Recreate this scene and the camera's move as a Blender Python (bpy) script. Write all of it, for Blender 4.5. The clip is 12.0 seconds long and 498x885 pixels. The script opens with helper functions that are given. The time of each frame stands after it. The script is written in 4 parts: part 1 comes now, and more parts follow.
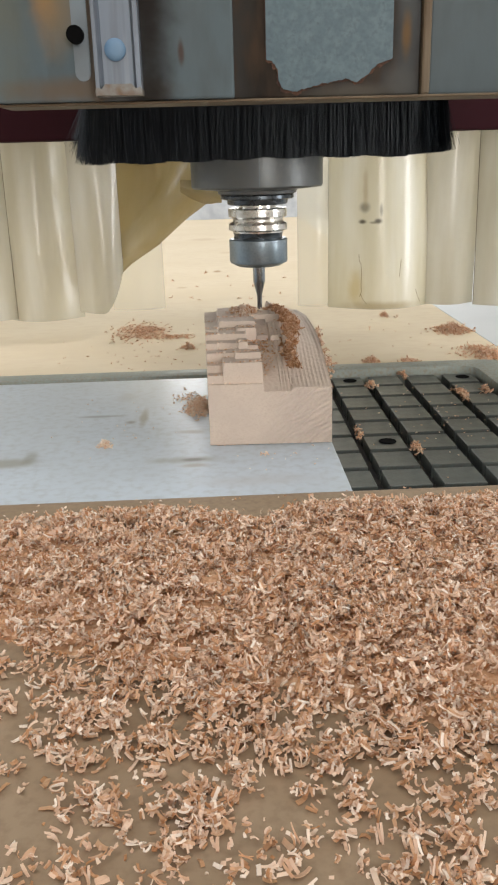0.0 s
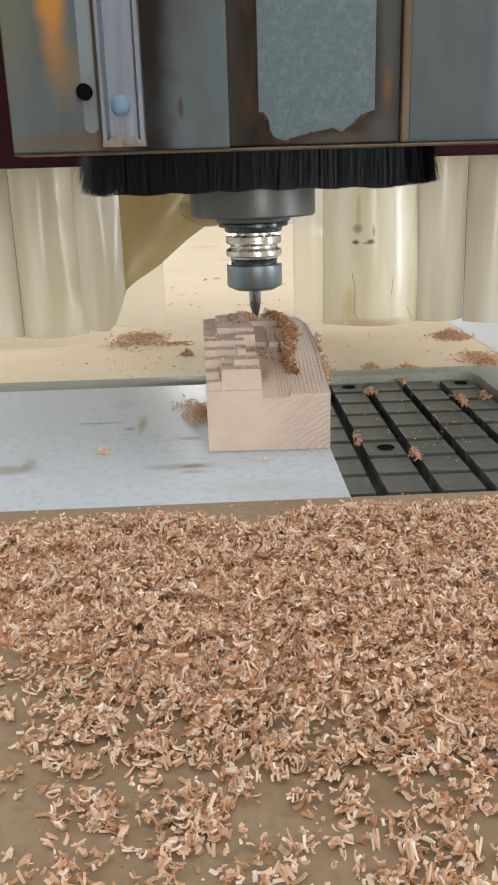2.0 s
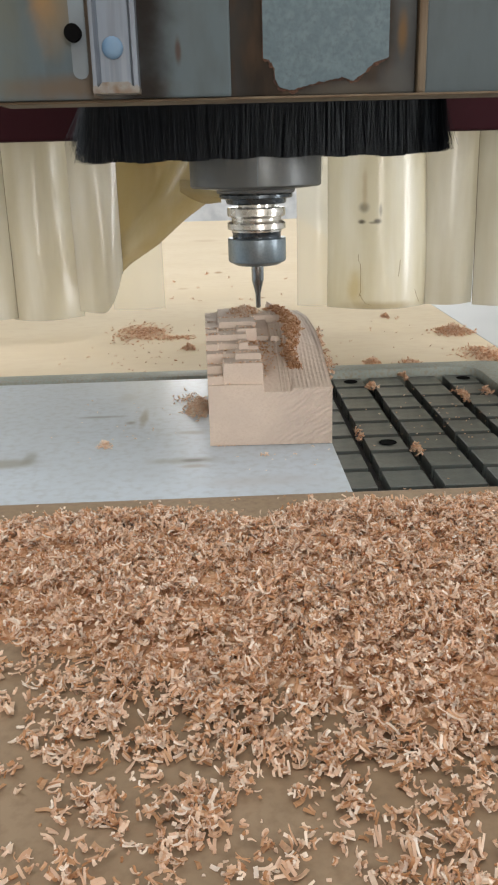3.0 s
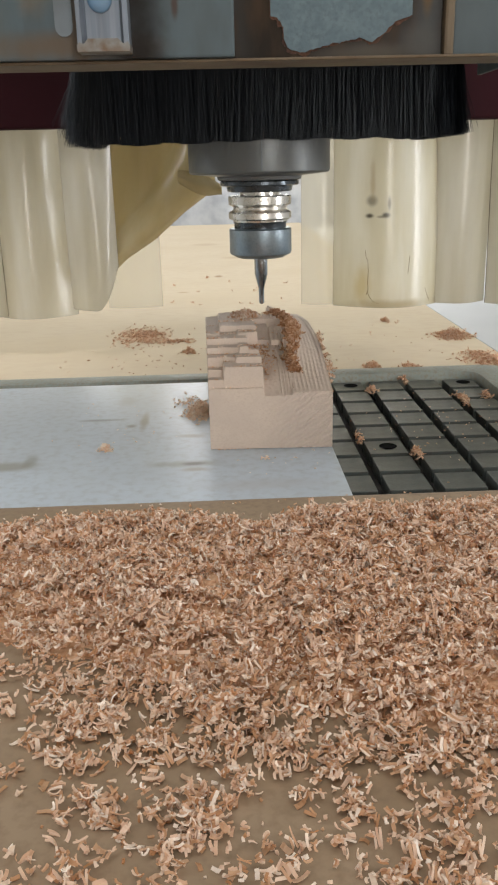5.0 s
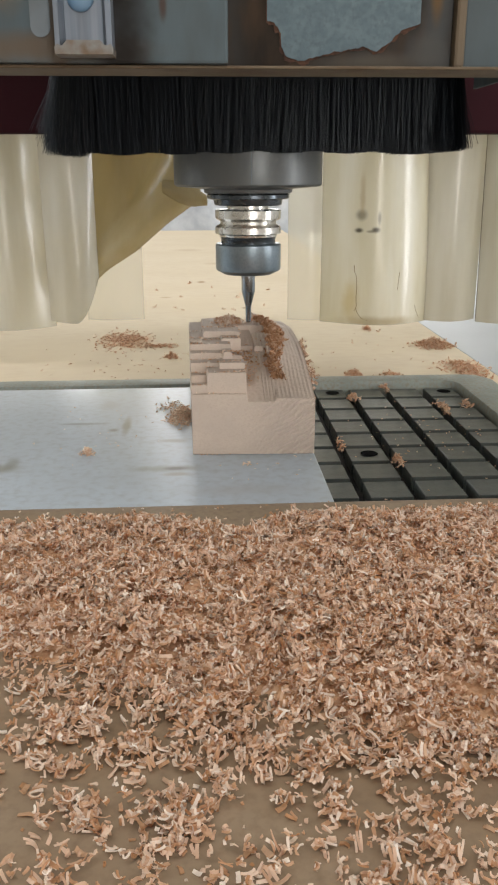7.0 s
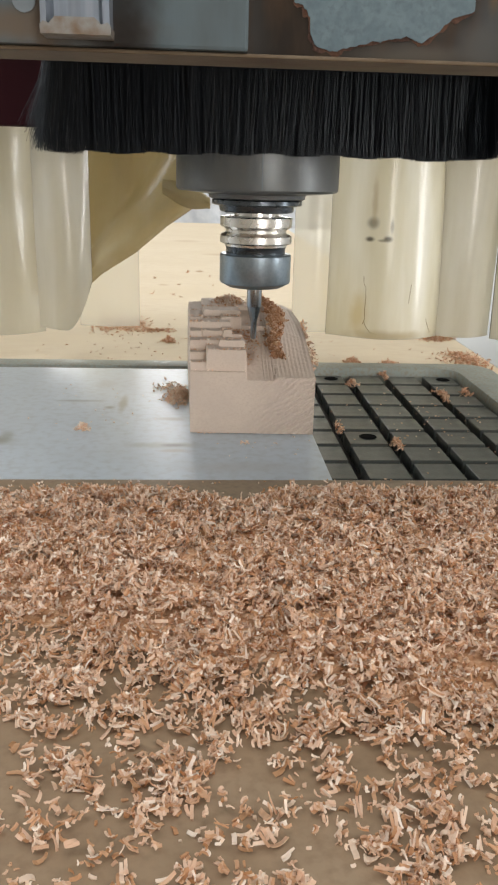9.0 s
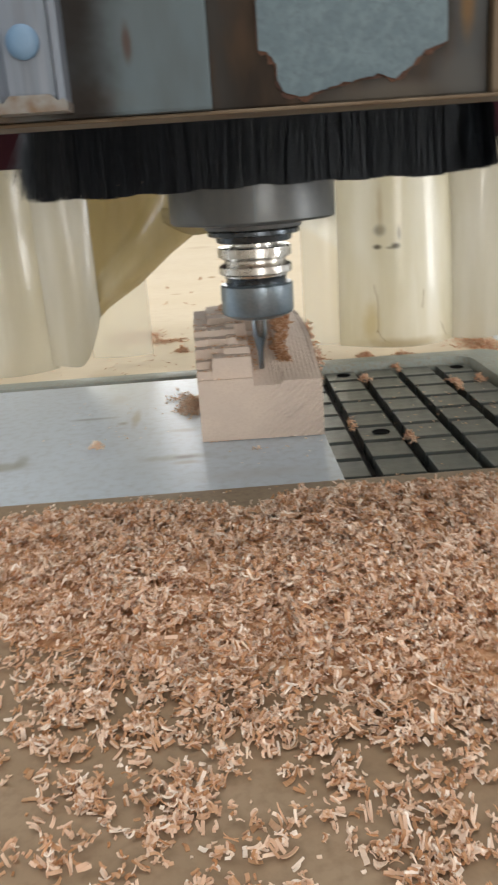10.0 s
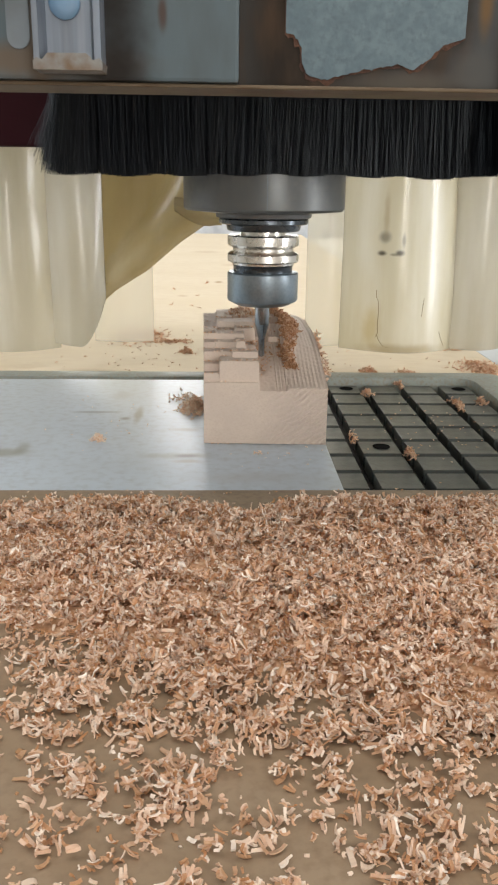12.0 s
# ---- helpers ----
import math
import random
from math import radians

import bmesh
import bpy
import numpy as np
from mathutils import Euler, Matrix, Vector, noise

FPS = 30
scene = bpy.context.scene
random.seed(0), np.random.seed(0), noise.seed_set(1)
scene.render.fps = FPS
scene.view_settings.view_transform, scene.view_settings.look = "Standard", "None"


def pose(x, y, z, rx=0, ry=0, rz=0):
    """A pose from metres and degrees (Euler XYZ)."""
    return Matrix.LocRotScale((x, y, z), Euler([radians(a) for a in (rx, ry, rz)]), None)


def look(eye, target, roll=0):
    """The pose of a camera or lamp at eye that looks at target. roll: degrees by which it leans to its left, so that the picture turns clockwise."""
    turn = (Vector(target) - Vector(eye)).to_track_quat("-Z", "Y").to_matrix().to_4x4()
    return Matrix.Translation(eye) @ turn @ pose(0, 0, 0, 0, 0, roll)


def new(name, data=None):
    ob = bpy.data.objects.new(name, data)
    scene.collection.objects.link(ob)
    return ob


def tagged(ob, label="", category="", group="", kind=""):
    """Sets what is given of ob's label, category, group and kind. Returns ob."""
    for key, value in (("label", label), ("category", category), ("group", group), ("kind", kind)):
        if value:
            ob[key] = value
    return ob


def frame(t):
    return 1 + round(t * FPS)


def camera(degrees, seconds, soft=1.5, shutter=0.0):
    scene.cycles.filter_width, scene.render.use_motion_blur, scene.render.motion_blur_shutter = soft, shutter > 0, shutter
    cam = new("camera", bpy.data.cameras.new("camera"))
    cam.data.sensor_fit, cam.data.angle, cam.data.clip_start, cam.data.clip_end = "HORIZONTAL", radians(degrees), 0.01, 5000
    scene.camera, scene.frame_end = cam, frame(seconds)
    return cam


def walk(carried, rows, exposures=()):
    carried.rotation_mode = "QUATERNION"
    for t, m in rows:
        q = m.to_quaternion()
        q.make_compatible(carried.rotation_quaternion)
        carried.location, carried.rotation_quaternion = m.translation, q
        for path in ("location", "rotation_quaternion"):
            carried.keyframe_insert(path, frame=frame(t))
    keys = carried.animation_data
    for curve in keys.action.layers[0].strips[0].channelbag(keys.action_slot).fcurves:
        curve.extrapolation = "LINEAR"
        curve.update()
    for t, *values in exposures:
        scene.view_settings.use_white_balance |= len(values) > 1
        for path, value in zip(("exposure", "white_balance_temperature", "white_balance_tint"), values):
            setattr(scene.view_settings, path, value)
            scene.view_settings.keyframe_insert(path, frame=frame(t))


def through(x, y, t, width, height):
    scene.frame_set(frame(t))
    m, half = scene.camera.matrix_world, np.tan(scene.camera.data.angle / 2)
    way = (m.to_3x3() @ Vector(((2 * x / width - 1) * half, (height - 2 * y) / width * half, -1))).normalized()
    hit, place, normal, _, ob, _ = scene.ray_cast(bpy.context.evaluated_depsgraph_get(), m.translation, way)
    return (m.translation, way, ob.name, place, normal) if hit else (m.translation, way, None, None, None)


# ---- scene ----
cam = camera(33.4, 12.0, soft=2.1, shutter=0.5)
PATH = [
    (0.0, 0.0477, 0.0336, 0.1831, -2.44, -18.81, 1.50),
    (0.5, 0.0485, 0.0336, 0.1828, -2.64, -18.60, 1.49),
    (1.0, 0.0489, 0.0331, 0.1833, -2.59, -18.66, 1.67),
    (1.5, 0.0486, 0.0333, 0.1835, -2.54, -18.40, 1.58),
    (2.0, 0.0490, 0.0328, 0.1831, -2.44, -18.35, 1.60),
    (2.5, 0.0483, 0.0341, 0.1822, -2.49, -18.60, 1.36),
    (3.0, 0.0486, 0.0345, 0.1822, -2.32, -18.70, 1.43),
    (5.0, 0.0479, 0.0334, 0.1825, -2.32, -18.45, 1.31),
    (5.5, 0.0484, 0.0329, 0.1826, -2.42, -18.18, 1.42),
    (6.0, 0.0472, 0.0326, 0.1826, -2.37, -17.91, 1.05),
    (6.5, 0.0473, 0.0320, 0.1826, -2.30, -17.55, 1.26),
    (7.0, 0.0458, 0.0317, 0.1828, -3.43, -18.04, 0.11),
    (7.2, 0.0456, 0.0317, 0.1828, -3.30, -17.61, 0.70),
    (9.0, 0.0423, 0.0347, 0.1685, -3.48, -18.16, -1.49),
    (9.2, 0.0436, 0.0367, 0.1674, -3.33, -19.42, -0.25),
    (9.5, 0.0500, 0.0363, 0.1733, -3.26, -19.21, 2.21),
    (9.8, 0.0504, 0.0384, 0.1704, -4.59, -20.20, 3.26),
    (10.0, 0.0565, 0.0339, 0.1723, -2.75, -18.16, 3.74),
    (10.2, 0.0485, 0.0367, 0.1678, -1.62, -19.62, 0.08),
    (10.5, 0.0499, 0.0384, 0.1696, -1.55, -18.95, -0.22),
    (10.8, 0.0452, 0.0351, 0.1692, -2.20, -17.67, -2.06),
    (11.0, 0.0452, 0.0322, 0.1727, -2.41, -16.78, -2.52),
    (11.2, 0.0467, 0.0332, 0.1705, -2.09, -17.63, -2.13),
    (11.5, 0.0488, 0.0329, 0.1697, -1.67, -18.19, -0.66),
    (11.8, 0.0500, 0.0321, 0.1694, -1.99, -17.53, -0.91),
    (12.0, 0.0486, 0.0309, 0.1706, -2.04, -17.56, -0.77),
]
walk(cam, [(t, pose(x, y, z, 90 + pitch, roll, yaw)) for t, x, y, z, yaw, pitch, roll in PATH],
     exposures=[(0.0, -0.05), (1.5, -0.05), (3.0, -0.13), (5.0, -0.26), (7.0, -0.25), (9.0, -0.08), (10.5, -0.04), (12.0, 0.03)])

# ---- light: overcast daylight through the workshop's openings ----
world = bpy.data.worlds.new("sky")
scene.world = world
world.use_nodes = True
wn = world.node_tree
sky = wn.nodes.new("ShaderNodeTexSky")
sky.sky_type, sky.sun_disc = "NISHITA", False
sky.sun_elevation, sky.sun_rotation = radians(40), radians(200)
wn.links.new(sky.outputs[0], wn.nodes["Background"].inputs[0])
wn.nodes["Background"].inputs[1].default_value = 0.1

ROOM = (-5.0, 5.0, -3.2, 8.0, -0.85, 3.4)


def opening_light(name, m, width, height, power, color):
    lamp = bpy.data.lights.new(name, "AREA")
    lamp.shape, lamp.size, lamp.size_y, lamp.energy, lamp.color = "RECTANGLE", width, height, power, color
    ob = new(name, lamp)
    ob.matrix_world = m
    return ob


opening_light("daylight_south", look((1.1, -3.15, 0.7), (1.1, 4, 0.7)), 1.0, 2.9, 85, (1.0, 0.98, 0.96))
# unseen roof lamp, added to light the front board more than the hood
opening_light("added_roof_light", look((-0.3, -1.1, 3.38), (-0.3, -1.1, 0), 0), 3.0, 1.8, 84, (1.0, 0.975, 0.95))
opening_light("daylight_north", look((0.2, 7.95, 1.7), (0.2, 0, 1.7)), 5.0, 2.2, 192, (1.0, 0.97, 0.93))
opening_light("daylight_west", look((-4.95, 2.0, 1.7), (4, 2.0, 1.7)), 3.6, 2.0, 140, (0.90, 0.95, 1.0))
opening_light("daylight_east", look((4.95, 2.6, 1.7), (-4, 2.6, 1.7)), 3.6, 2.0, 120, (0.90, 0.95, 1.0))
opening_light("daylight_door", look((4.95, -1.1, 0.7), (-4, -1.1, 0.7)), 0.8, 2.9, 120, (0.95, 0.975, 1.0))


# ---- materials ----
def mat(name, base, rough=0.5, metal=0.0, var=None, scale=20.0, stretch=(1, 1, 1), bump=0.0, bump_scale=200.0,
        fine=None, fine_scale=300.0, coat=0.0, island=False, rough_var=0.0):
    """A principled surface: base colour, a second colour in blotches (var), a third in fine grain (fine), relief."""
    m = bpy.data.materials.new(name)
    m.use_nodes = True
    nt = m.node_tree
    b = nt.nodes["Principled BSDF"]
    b.inputs["Roughness"].default_value, b.inputs["Metallic"].default_value = rough, metal
    b.inputs["Coat Weight"].default_value = coat
    b.inputs["Base Color"].default_value = (*base, 1)
    tc = nt.nodes.new("ShaderNodeTexCoord")
    mp = nt.nodes.new("ShaderNodeMapping")
    mp.inputs["Scale"].default_value = stretch
    nt.links.new(tc.outputs["Object"], mp.inputs[0])

    def grain(sc, detail=6.0):
        n = nt.nodes.new("ShaderNodeTexNoise")
        n.inputs["Scale"].default_value, n.inputs["Detail"].default_value = sc, detail
        nt.links.new(mp.outputs[0], n.inputs[0])
        return n

    def mix(fac, a, bcol):
        x = nt.nodes.new("ShaderNodeMix")
        x.data_type = "RGBA"
        nt.links.new(fac, x.inputs[0])
        if isinstance(a, tuple):
            x.inputs[6].default_value = (*a, 1)
        else:
            nt.links.new(a, x.inputs[6])
        x.inputs[7].default_value = (*bcol, 1)
        return x.outputs[2]

    def ramp(fac, lo, hi):
        r = nt.nodes.new("ShaderNodeMapRange")
        r.inputs[1].default_value, r.inputs[2].default_value = lo, hi
        nt.links.new(fac, r.inputs[0])
        return r.outputs[0]

    col = base
    if var:
        col = mix(ramp(grain(scale).outputs[0], 0.4, 0.66), col, var)
    if fine:
        col = mix(ramp(grain(fine_scale, 3.0).outputs[0], 0.45, 0.75), col, fine)
    if not isinstance(col, tuple):
        nt.links.new(col, b.inputs["Base Color"])
    if rough_var:
        r = nt.nodes.new("ShaderNodeMapRange")
        r.inputs[1].default_value, r.inputs[2].default_value = 0.3, 0.7
        r.inputs[3].default_value, r.inputs[4].default_value = max(0.02, rough - rough_var), min(1, rough + rough_var)
        nt.links.new(grain(scale * 1.7).outputs[0], r.inputs[0])
        nt.links.new(r.outputs[0], b.inputs["Roughness"])
    if bump:
        bp = nt.nodes.new("ShaderNodeBump")
        bp.inputs["Strength"].default_value, bp.inputs["Distance"].default_value = bump, 0.001
        nt.links.new(grain(bump_scale, 4.0).outputs[0], bp.inputs["Height"])
        nt.links.new(bp.outputs[0], b.inputs["Normal"])
    return m


def stained(m, spots, flat=False):
    """Adds stains and other soft spots of colour to a surface: x, z (flat: y), half width, half height, colour,
    strength each.
    """
    nt = m.node_tree
    b = nt.nodes["Principled BSDF"]
    link = b.inputs["Base Color"].links[0]
    col = link.from_socket
    tc = nt.nodes.new("ShaderNodeTexCoord")
    n = nt.nodes.new("ShaderNodeTexNoise")
    n.inputs["Scale"].default_value, n.inputs["Detail"].default_value = 60, 5
    nt.links.new(tc.outputs["Object"], n.inputs[0])
    for x, z, a, h, c, k in spots:
        mp = nt.nodes.new("ShaderNodeMapping")
        mp.inputs["Scale"].default_value = (1 / a, 1 / h, 0) if flat else (1 / a, 0, 1 / h)
        mp.inputs["Location"].default_value = (-x / a, -z / h, 0) if flat else (-x / a, 0, -z / h)
        nt.links.new(tc.outputs["Object"], mp.inputs[0])
        ln = nt.nodes.new("ShaderNodeVectorMath")
        ln.operation = "LENGTH"
        nt.links.new(mp.outputs[0], ln.inputs[0])
        ad = nt.nodes.new("ShaderNodeMath")
        ad.operation = "MULTIPLY_ADD"
        ad.inputs[1].default_value = 0.7
        nt.links.new(n.outputs[0], ad.inputs[0]); nt.links.new(ln.outputs["Value"], ad.inputs[2])
        r = nt.nodes.new("ShaderNodeMapRange")
        r.interpolation_type = "SMOOTHSTEP"
        r.inputs[1].default_value, r.inputs[2].default_value = 0.55, 1.45
        r.inputs[3].default_value, r.inputs[4].default_value = k, 0.0
        nt.links.new(ad.outputs[0], r.inputs[0])
        x2 = nt.nodes.new("ShaderNodeMix")
        x2.data_type = "RGBA"
        nt.links.new(r.outputs[0], x2.inputs[0]); nt.links.new(col, x2.inputs[6])
        x2.inputs[7].default_value = (*c, 1)
        col = x2.outputs[2]
    nt.links.new(col, b.inputs["Base Color"])
    for n in nt.nodes:
        if n.type == "BSDF_TRANSLUCENT":
            nt.links.new(col, n.inputs[0])
    return m


def chip_mat(name, stops, each="island", through=0.48, rough=0.7):
    """Shavings and bristles: each piece takes its own tone; through is the share of light let through."""
    m = mat(name, stops[0][1], rough=rough, bump=0.04, bump_scale=900)
    nt = m.node_tree
    g = nt.nodes.new("ShaderNodeObjectInfo" if each == "object" else "ShaderNodeNewGeometry")
    r = nt.nodes.new("ShaderNodeValToRGB")
    while len(r.color_ramp.elements) < len(stops):
        r.color_ramp.elements.new(0.5)
    for e, (p, c) in zip(r.color_ramp.elements, stops):
        e.position, e.color = p, (*c, 1)
    nt.links.new(g.outputs["Random" if each == "object" else "Random Per Island"], r.inputs[0])
    nt.links.new(r.outputs[0], nt.nodes["Principled BSDF"].inputs["Base Color"])
    tl, mx = nt.nodes.new("ShaderNodeBsdfTranslucent"), nt.nodes.new("ShaderNodeMixShader")
    mx.inputs[0].default_value = through
    nt.links.new(r.outputs[0], tl.inputs[0])
    nt.links.new(nt.nodes["Principled BSDF"].outputs[0], mx.inputs[1]); nt.links.new(tl.outputs[0], mx.inputs[2])
    nt.links.new(mx.outputs[0], nt.nodes["Material Output"].inputs[0])
    return m


def strip_mat(name, base, var, clear, sheen_scale=32.0):
    """Aged soft plastic: glossy, lets light through, partly see-through."""
    # upright streaks of colour paint in the folds' highlights and shade
    m = mat(name, base, rough=0.25, var=var, scale=sheen_scale, stretch=(1, 1, 0.14), bump=0.25, bump_scale=45, coat=0.8)
    m.node_tree.nodes["Principled BSDF"].inputs["Coat Roughness"].default_value = 0.12
    nt = m.node_tree
    b, out = nt.nodes["Principled BSDF"], nt.nodes["Material Output"]
    b.inputs["IOR"].default_value = 1.5
    tl, tr = nt.nodes.new("ShaderNodeBsdfTranslucent"), nt.nodes.new("ShaderNodeBsdfTransparent")
    tl.inputs[0].default_value = (*base, 1)
    tr.inputs[0].default_value = (0.97, 0.94, 0.85, 1)
    m1, m2 = nt.nodes.new("ShaderNodeMixShader"), nt.nodes.new("ShaderNodeMixShader")
    m1.inputs[0].default_value, m2.inputs[0].default_value = 0.48, clear
    nt.links.new(b.outputs[0], m1.inputs[1]); nt.links.new(tl.outputs[0], m1.inputs[2])
    nt.links.new(m1.outputs[0], m2.inputs[1]); nt.links.new(tr.outputs[0], m2.inputs[2])
    nt.links.new(m2.outputs[0], out.inputs[0])
    return m


M = {
    "slab": mat("dusty_fibreboard", (0.250, 0.176, 0.108), 0.62, var=(0.285, 0.207, 0.134), scale=14, fine=(0.21, 0.145, 0.09), fine_scale=260, bump=0.08, bump_scale=400, rough_var=0.12),
    "sheet": stained(mat("white_laminate", (0.48, 0.535, 0.585), 0.34, var=(0.44, 0.485, 0.52), scale=9, fine=(0.40, 0.43, 0.45), fine_scale=160, rough_var=0.02, bump=0.006, bump_scale=40), [
        (-0.092, 0.547, 0.026, 0.012, (0.27, 0.26, 0.22), 0.8), (-0.080, 0.556, 0.006, 0.018, (0.22, 0.21, 0.17), 0.6), (-0.011, 0.640, 0.0045, 0.030, (0.26, 0.23, 0.18), 0.8), (-0.020, 0.628, 0.006, 0.006, (0.20, 0.18, 0.15), 0.8),
        (0.022, 0.541, 0.030, 0.008, (0.28, 0.27, 0.24), 0.75), (0.028, 0.541, 0.010, 0.004, (0.13, 0.12, 0.10), 0.8), (-0.045, 0.646, 0.022, 0.004, (0.24, 0.25, 0.25), 0.8), (0.030, 0.530, 0.012, 0.005, (0.30, 0.25, 0.20), 0.7),
        (0.025, 0.60, 0.014, 0.006, (0.25, 0.22, 0.19), 0.7), (0.07, 0.50, 0.05, 0.012, (0.40, 0.40, 0.40), 0.5), (-0.03, 0.70, 0.01, 0.02, (0.35, 0.36, 0.36), 0.6)], flat=True),
    "pad": mat("rubber_pad", (0.060, 0.071, 0.066), 0.38, var=(0.088, 0.100, 0.092), scale=40, fine=(0.07, 0.065, 0.055), fine_scale=500, bump=0.1, bump_scale=600, rough_var=0.12),
    "base": mat("pad_base", (0.012, 0.012, 0.012), 0.8, var=(0.035, 0.028, 0.02), scale=60, bump=0.2),
    "rim": mat("grey_green_rim", (0.27, 0.30, 0.265), 0.6, var=(0.33, 0.35, 0.31), scale=30, fine=(0.28, 0.24, 0.18), fine_scale=350, bump=0.15, rough_var=0.1),
    "ply": stained(mat("pale_plywood", (0.72, 0.61, 0.445), 0.8, var=(0.69, 0.575, 0.405), scale=7, stretch=(0.6, 1.0, 1), fine=(0.68, 0.56, 0.40), fine_scale=90, bump=0.08, bump_scale=150), [
        (0.05, 1.62, 0.010, 0.022, (0.40, 0.24, 0.11), 0.8), (0.115, 1.30, 0.006, 0.012, (0.36, 0.22, 0.11), 0.7), (-0.01, 1.42, 0.012, 0.010, (0.48, 0.32, 0.17), 0.6), (0.09, 1.95, 0.04, 0.03, (0.55, 0.40, 0.24), 0.5),
        (-0.040, 1.055, 0.035, 0.05, (0.58, 0.36, 0.22), 0.7), (0.02, 2.3, 0.05, 0.05, (0.56, 0.42, 0.26), 0.5)], flat=True),
    "wood": mat("beech_block", (0.60, 0.485, 0.40), 0.66, var=(0.66, 0.535, 0.435), scale=30, stretch=(1, 0.15, 1.4), fine=(0.58, 0.455, 0.365), fine_scale=700, bump=0.08, bump_scale=700),
    "steel": stained(mat("stained_banded_steel", (0.076, 0.101, 0.113), 0.62, 0.0, var=(0.072, 0.083, 0.085), scale=9, stretch=(1, 1, 0.35), fine=(0.064, 0.076, 0.08), fine_scale=90, bump=0.1, rough_var=0.1),
                     [(-0.138, 0.25, 0.020, 0.12, (0.10, 0.098, 0.070), 0.8), (-0.117, 0.232, 0.010, 0.055, (0.33, 0.155, 0.04), 1.0), (-0.118, 0.285, 0.016, 0.045, (0.085, 0.055, 0.03), 0.85), (-0.112, 0.195, 0.014, 0.025, (0.17, 0.115, 0.055), 0.6),
                      # the near-black tall spot at x -0.068 is a band along the channel's right side
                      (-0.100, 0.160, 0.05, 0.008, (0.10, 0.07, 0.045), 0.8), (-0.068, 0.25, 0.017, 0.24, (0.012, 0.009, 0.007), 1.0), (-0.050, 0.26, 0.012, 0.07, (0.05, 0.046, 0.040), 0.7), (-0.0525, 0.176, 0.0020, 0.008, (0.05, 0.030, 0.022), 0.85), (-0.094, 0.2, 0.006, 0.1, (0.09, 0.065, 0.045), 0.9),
                      (0.084, 0.30, 0.014, 0.09, (0.085, 0.072, 0.055), 0.6), (0.128, 0.2, 0.010, 0.08, (0.10, 0.125, 0.145), 0.6), (0.15, 0.2, 0.014, 0.2, (0.055, 0.065, 0.075), 0.7)]),
    "brown": stained(mat("brown_stained_steel", (0.019, 0.014, 0.0105), 0.6, 0.1, var=(0.044, 0.041, 0.037), scale=16, stretch=(1, 1, 0.3), fine=(0.046, 0.029, 0.018), fine_scale=120, bump=0.15, rough_var=0.1), [(0.064, 0.25, 0.009, 0.2, (0.062, 0.066, 0.066), 0.85), (0.063, 0.184, 0.0035, 0.014, (0.13, 0.07, 0.022), 0.7), (0.035, 0.157, 0.035, 0.006, (0.070, 0.060, 0.048), 0.75), (0.060, 0.162, 0.012, 0.010, (0.070, 0.066, 0.060), 0.7)]),
    "galv": mat("galvanised_plate", (0.074, 0.104, 0.118), 0.6, 0.1, var=(0.094, 0.128, 0.142), scale=220, fine=(0.066, 0.090, 0.102), fine_scale=500, bump=0.12, bump_scale=500),
    "rust": mat("rust", (0.036, 0.014, 0.008), 0.9, 0.0, var=(0.075, 0.032, 0.015), scale=160, bump=0.6, bump_scale=600),
    "cap": mat("grey_end_cap", (0.17, 0.165, 0.155), 0.5, 0.3, var=(0.11, 0.07, 0.04), scale=150, bump=0.2),
    "weld": mat("tan_weld", (0.115, 0.085, 0.055), 0.55, 0.15, var=(0.085, 0.055, 0.032), scale=60, stretch=(1, 1, 0.2), bump=0.2),
    "alu": mat("aluminium_profile", (0.150, 0.172, 0.205), 0.40, 0.45, var=(0.115, 0.125, 0.145), scale=110, stretch=(2, 1, 0.10), fine=(0.22, 0.235, 0.26), fine_scale=120, rough_var=0.08),
    "slot": mat("slot_steel", (0.14, 0.165, 0.185), 0.45, 0.3, var=(0.12, 0.135, 0.145), scale=50),
    "blue": mat("pale_blue_cap", (0.09, 0.165, 0.26), 0.5, 0.0, var=(0.115, 0.195, 0.29), scale=80),
    "black": mat("dark_hole", (0.003, 0.003, 0.003), 0.9),
    "maroon": mat("maroon_beam", (0.028, 0.006, 0.009), 0.75, 0.0, var=(0.022, 0.005, 0.007), scale=10),
    "bristle": chip_mat("black_bristle", [(0.0, (0.003, 0.004, 0.006)), (0.6, (0.005, 0.007, 0.010)), (0.9, (0.010, 0.013, 0.018)), (1.0, (0.042, 0.043, 0.044))], through=0.0, rough=0.40),
    "housing": mat("grey_spindle_housing", (0.125, 0.13, 0.13), 0.42, 0.4, var=(0.105, 0.108, 0.108), scale=25, fine=(0.135, 0.135, 0.13), fine_scale=200, bump=0.03, rough_var=0.08),
    "chrome": mat("bright_steel", (0.66, 0.64, 0.61), 0.28, 1.0, var=(0.60, 0.57, 0.52), scale=70, rough_var=0.05),
    "dark_steel": mat("blackened_steel", (0.065, 0.075, 0.085), 0.28, 0.85, var=(0.09, 0.10, 0.11), scale=60, rough_var=0.07),
    "nut": mat("blued_nut", (0.25, 0.30, 0.335), 0.38, 0.9, var=(0.28, 0.32, 0.35), scale=90, fine=(0.22, 0.26, 0.29), fine_scale=500, rough_var=0.05),
    "carbide": mat("carbide", (0.30, 0.32, 0.34), 0.22, 1.0),
    "edge": mat("dark_cut_edge", (0.13, 0.10, 0.05), 0.4),
    "crack": mat("brown_crack", (0.20, 0.14, 0.06), 0.6),
    "wall": mat("painted_wall", (0.62, 0.60, 0.55), 0.8, var=(0.55, 0.53, 0.48), scale=1.5, bump=0.1, bump_scale=40),
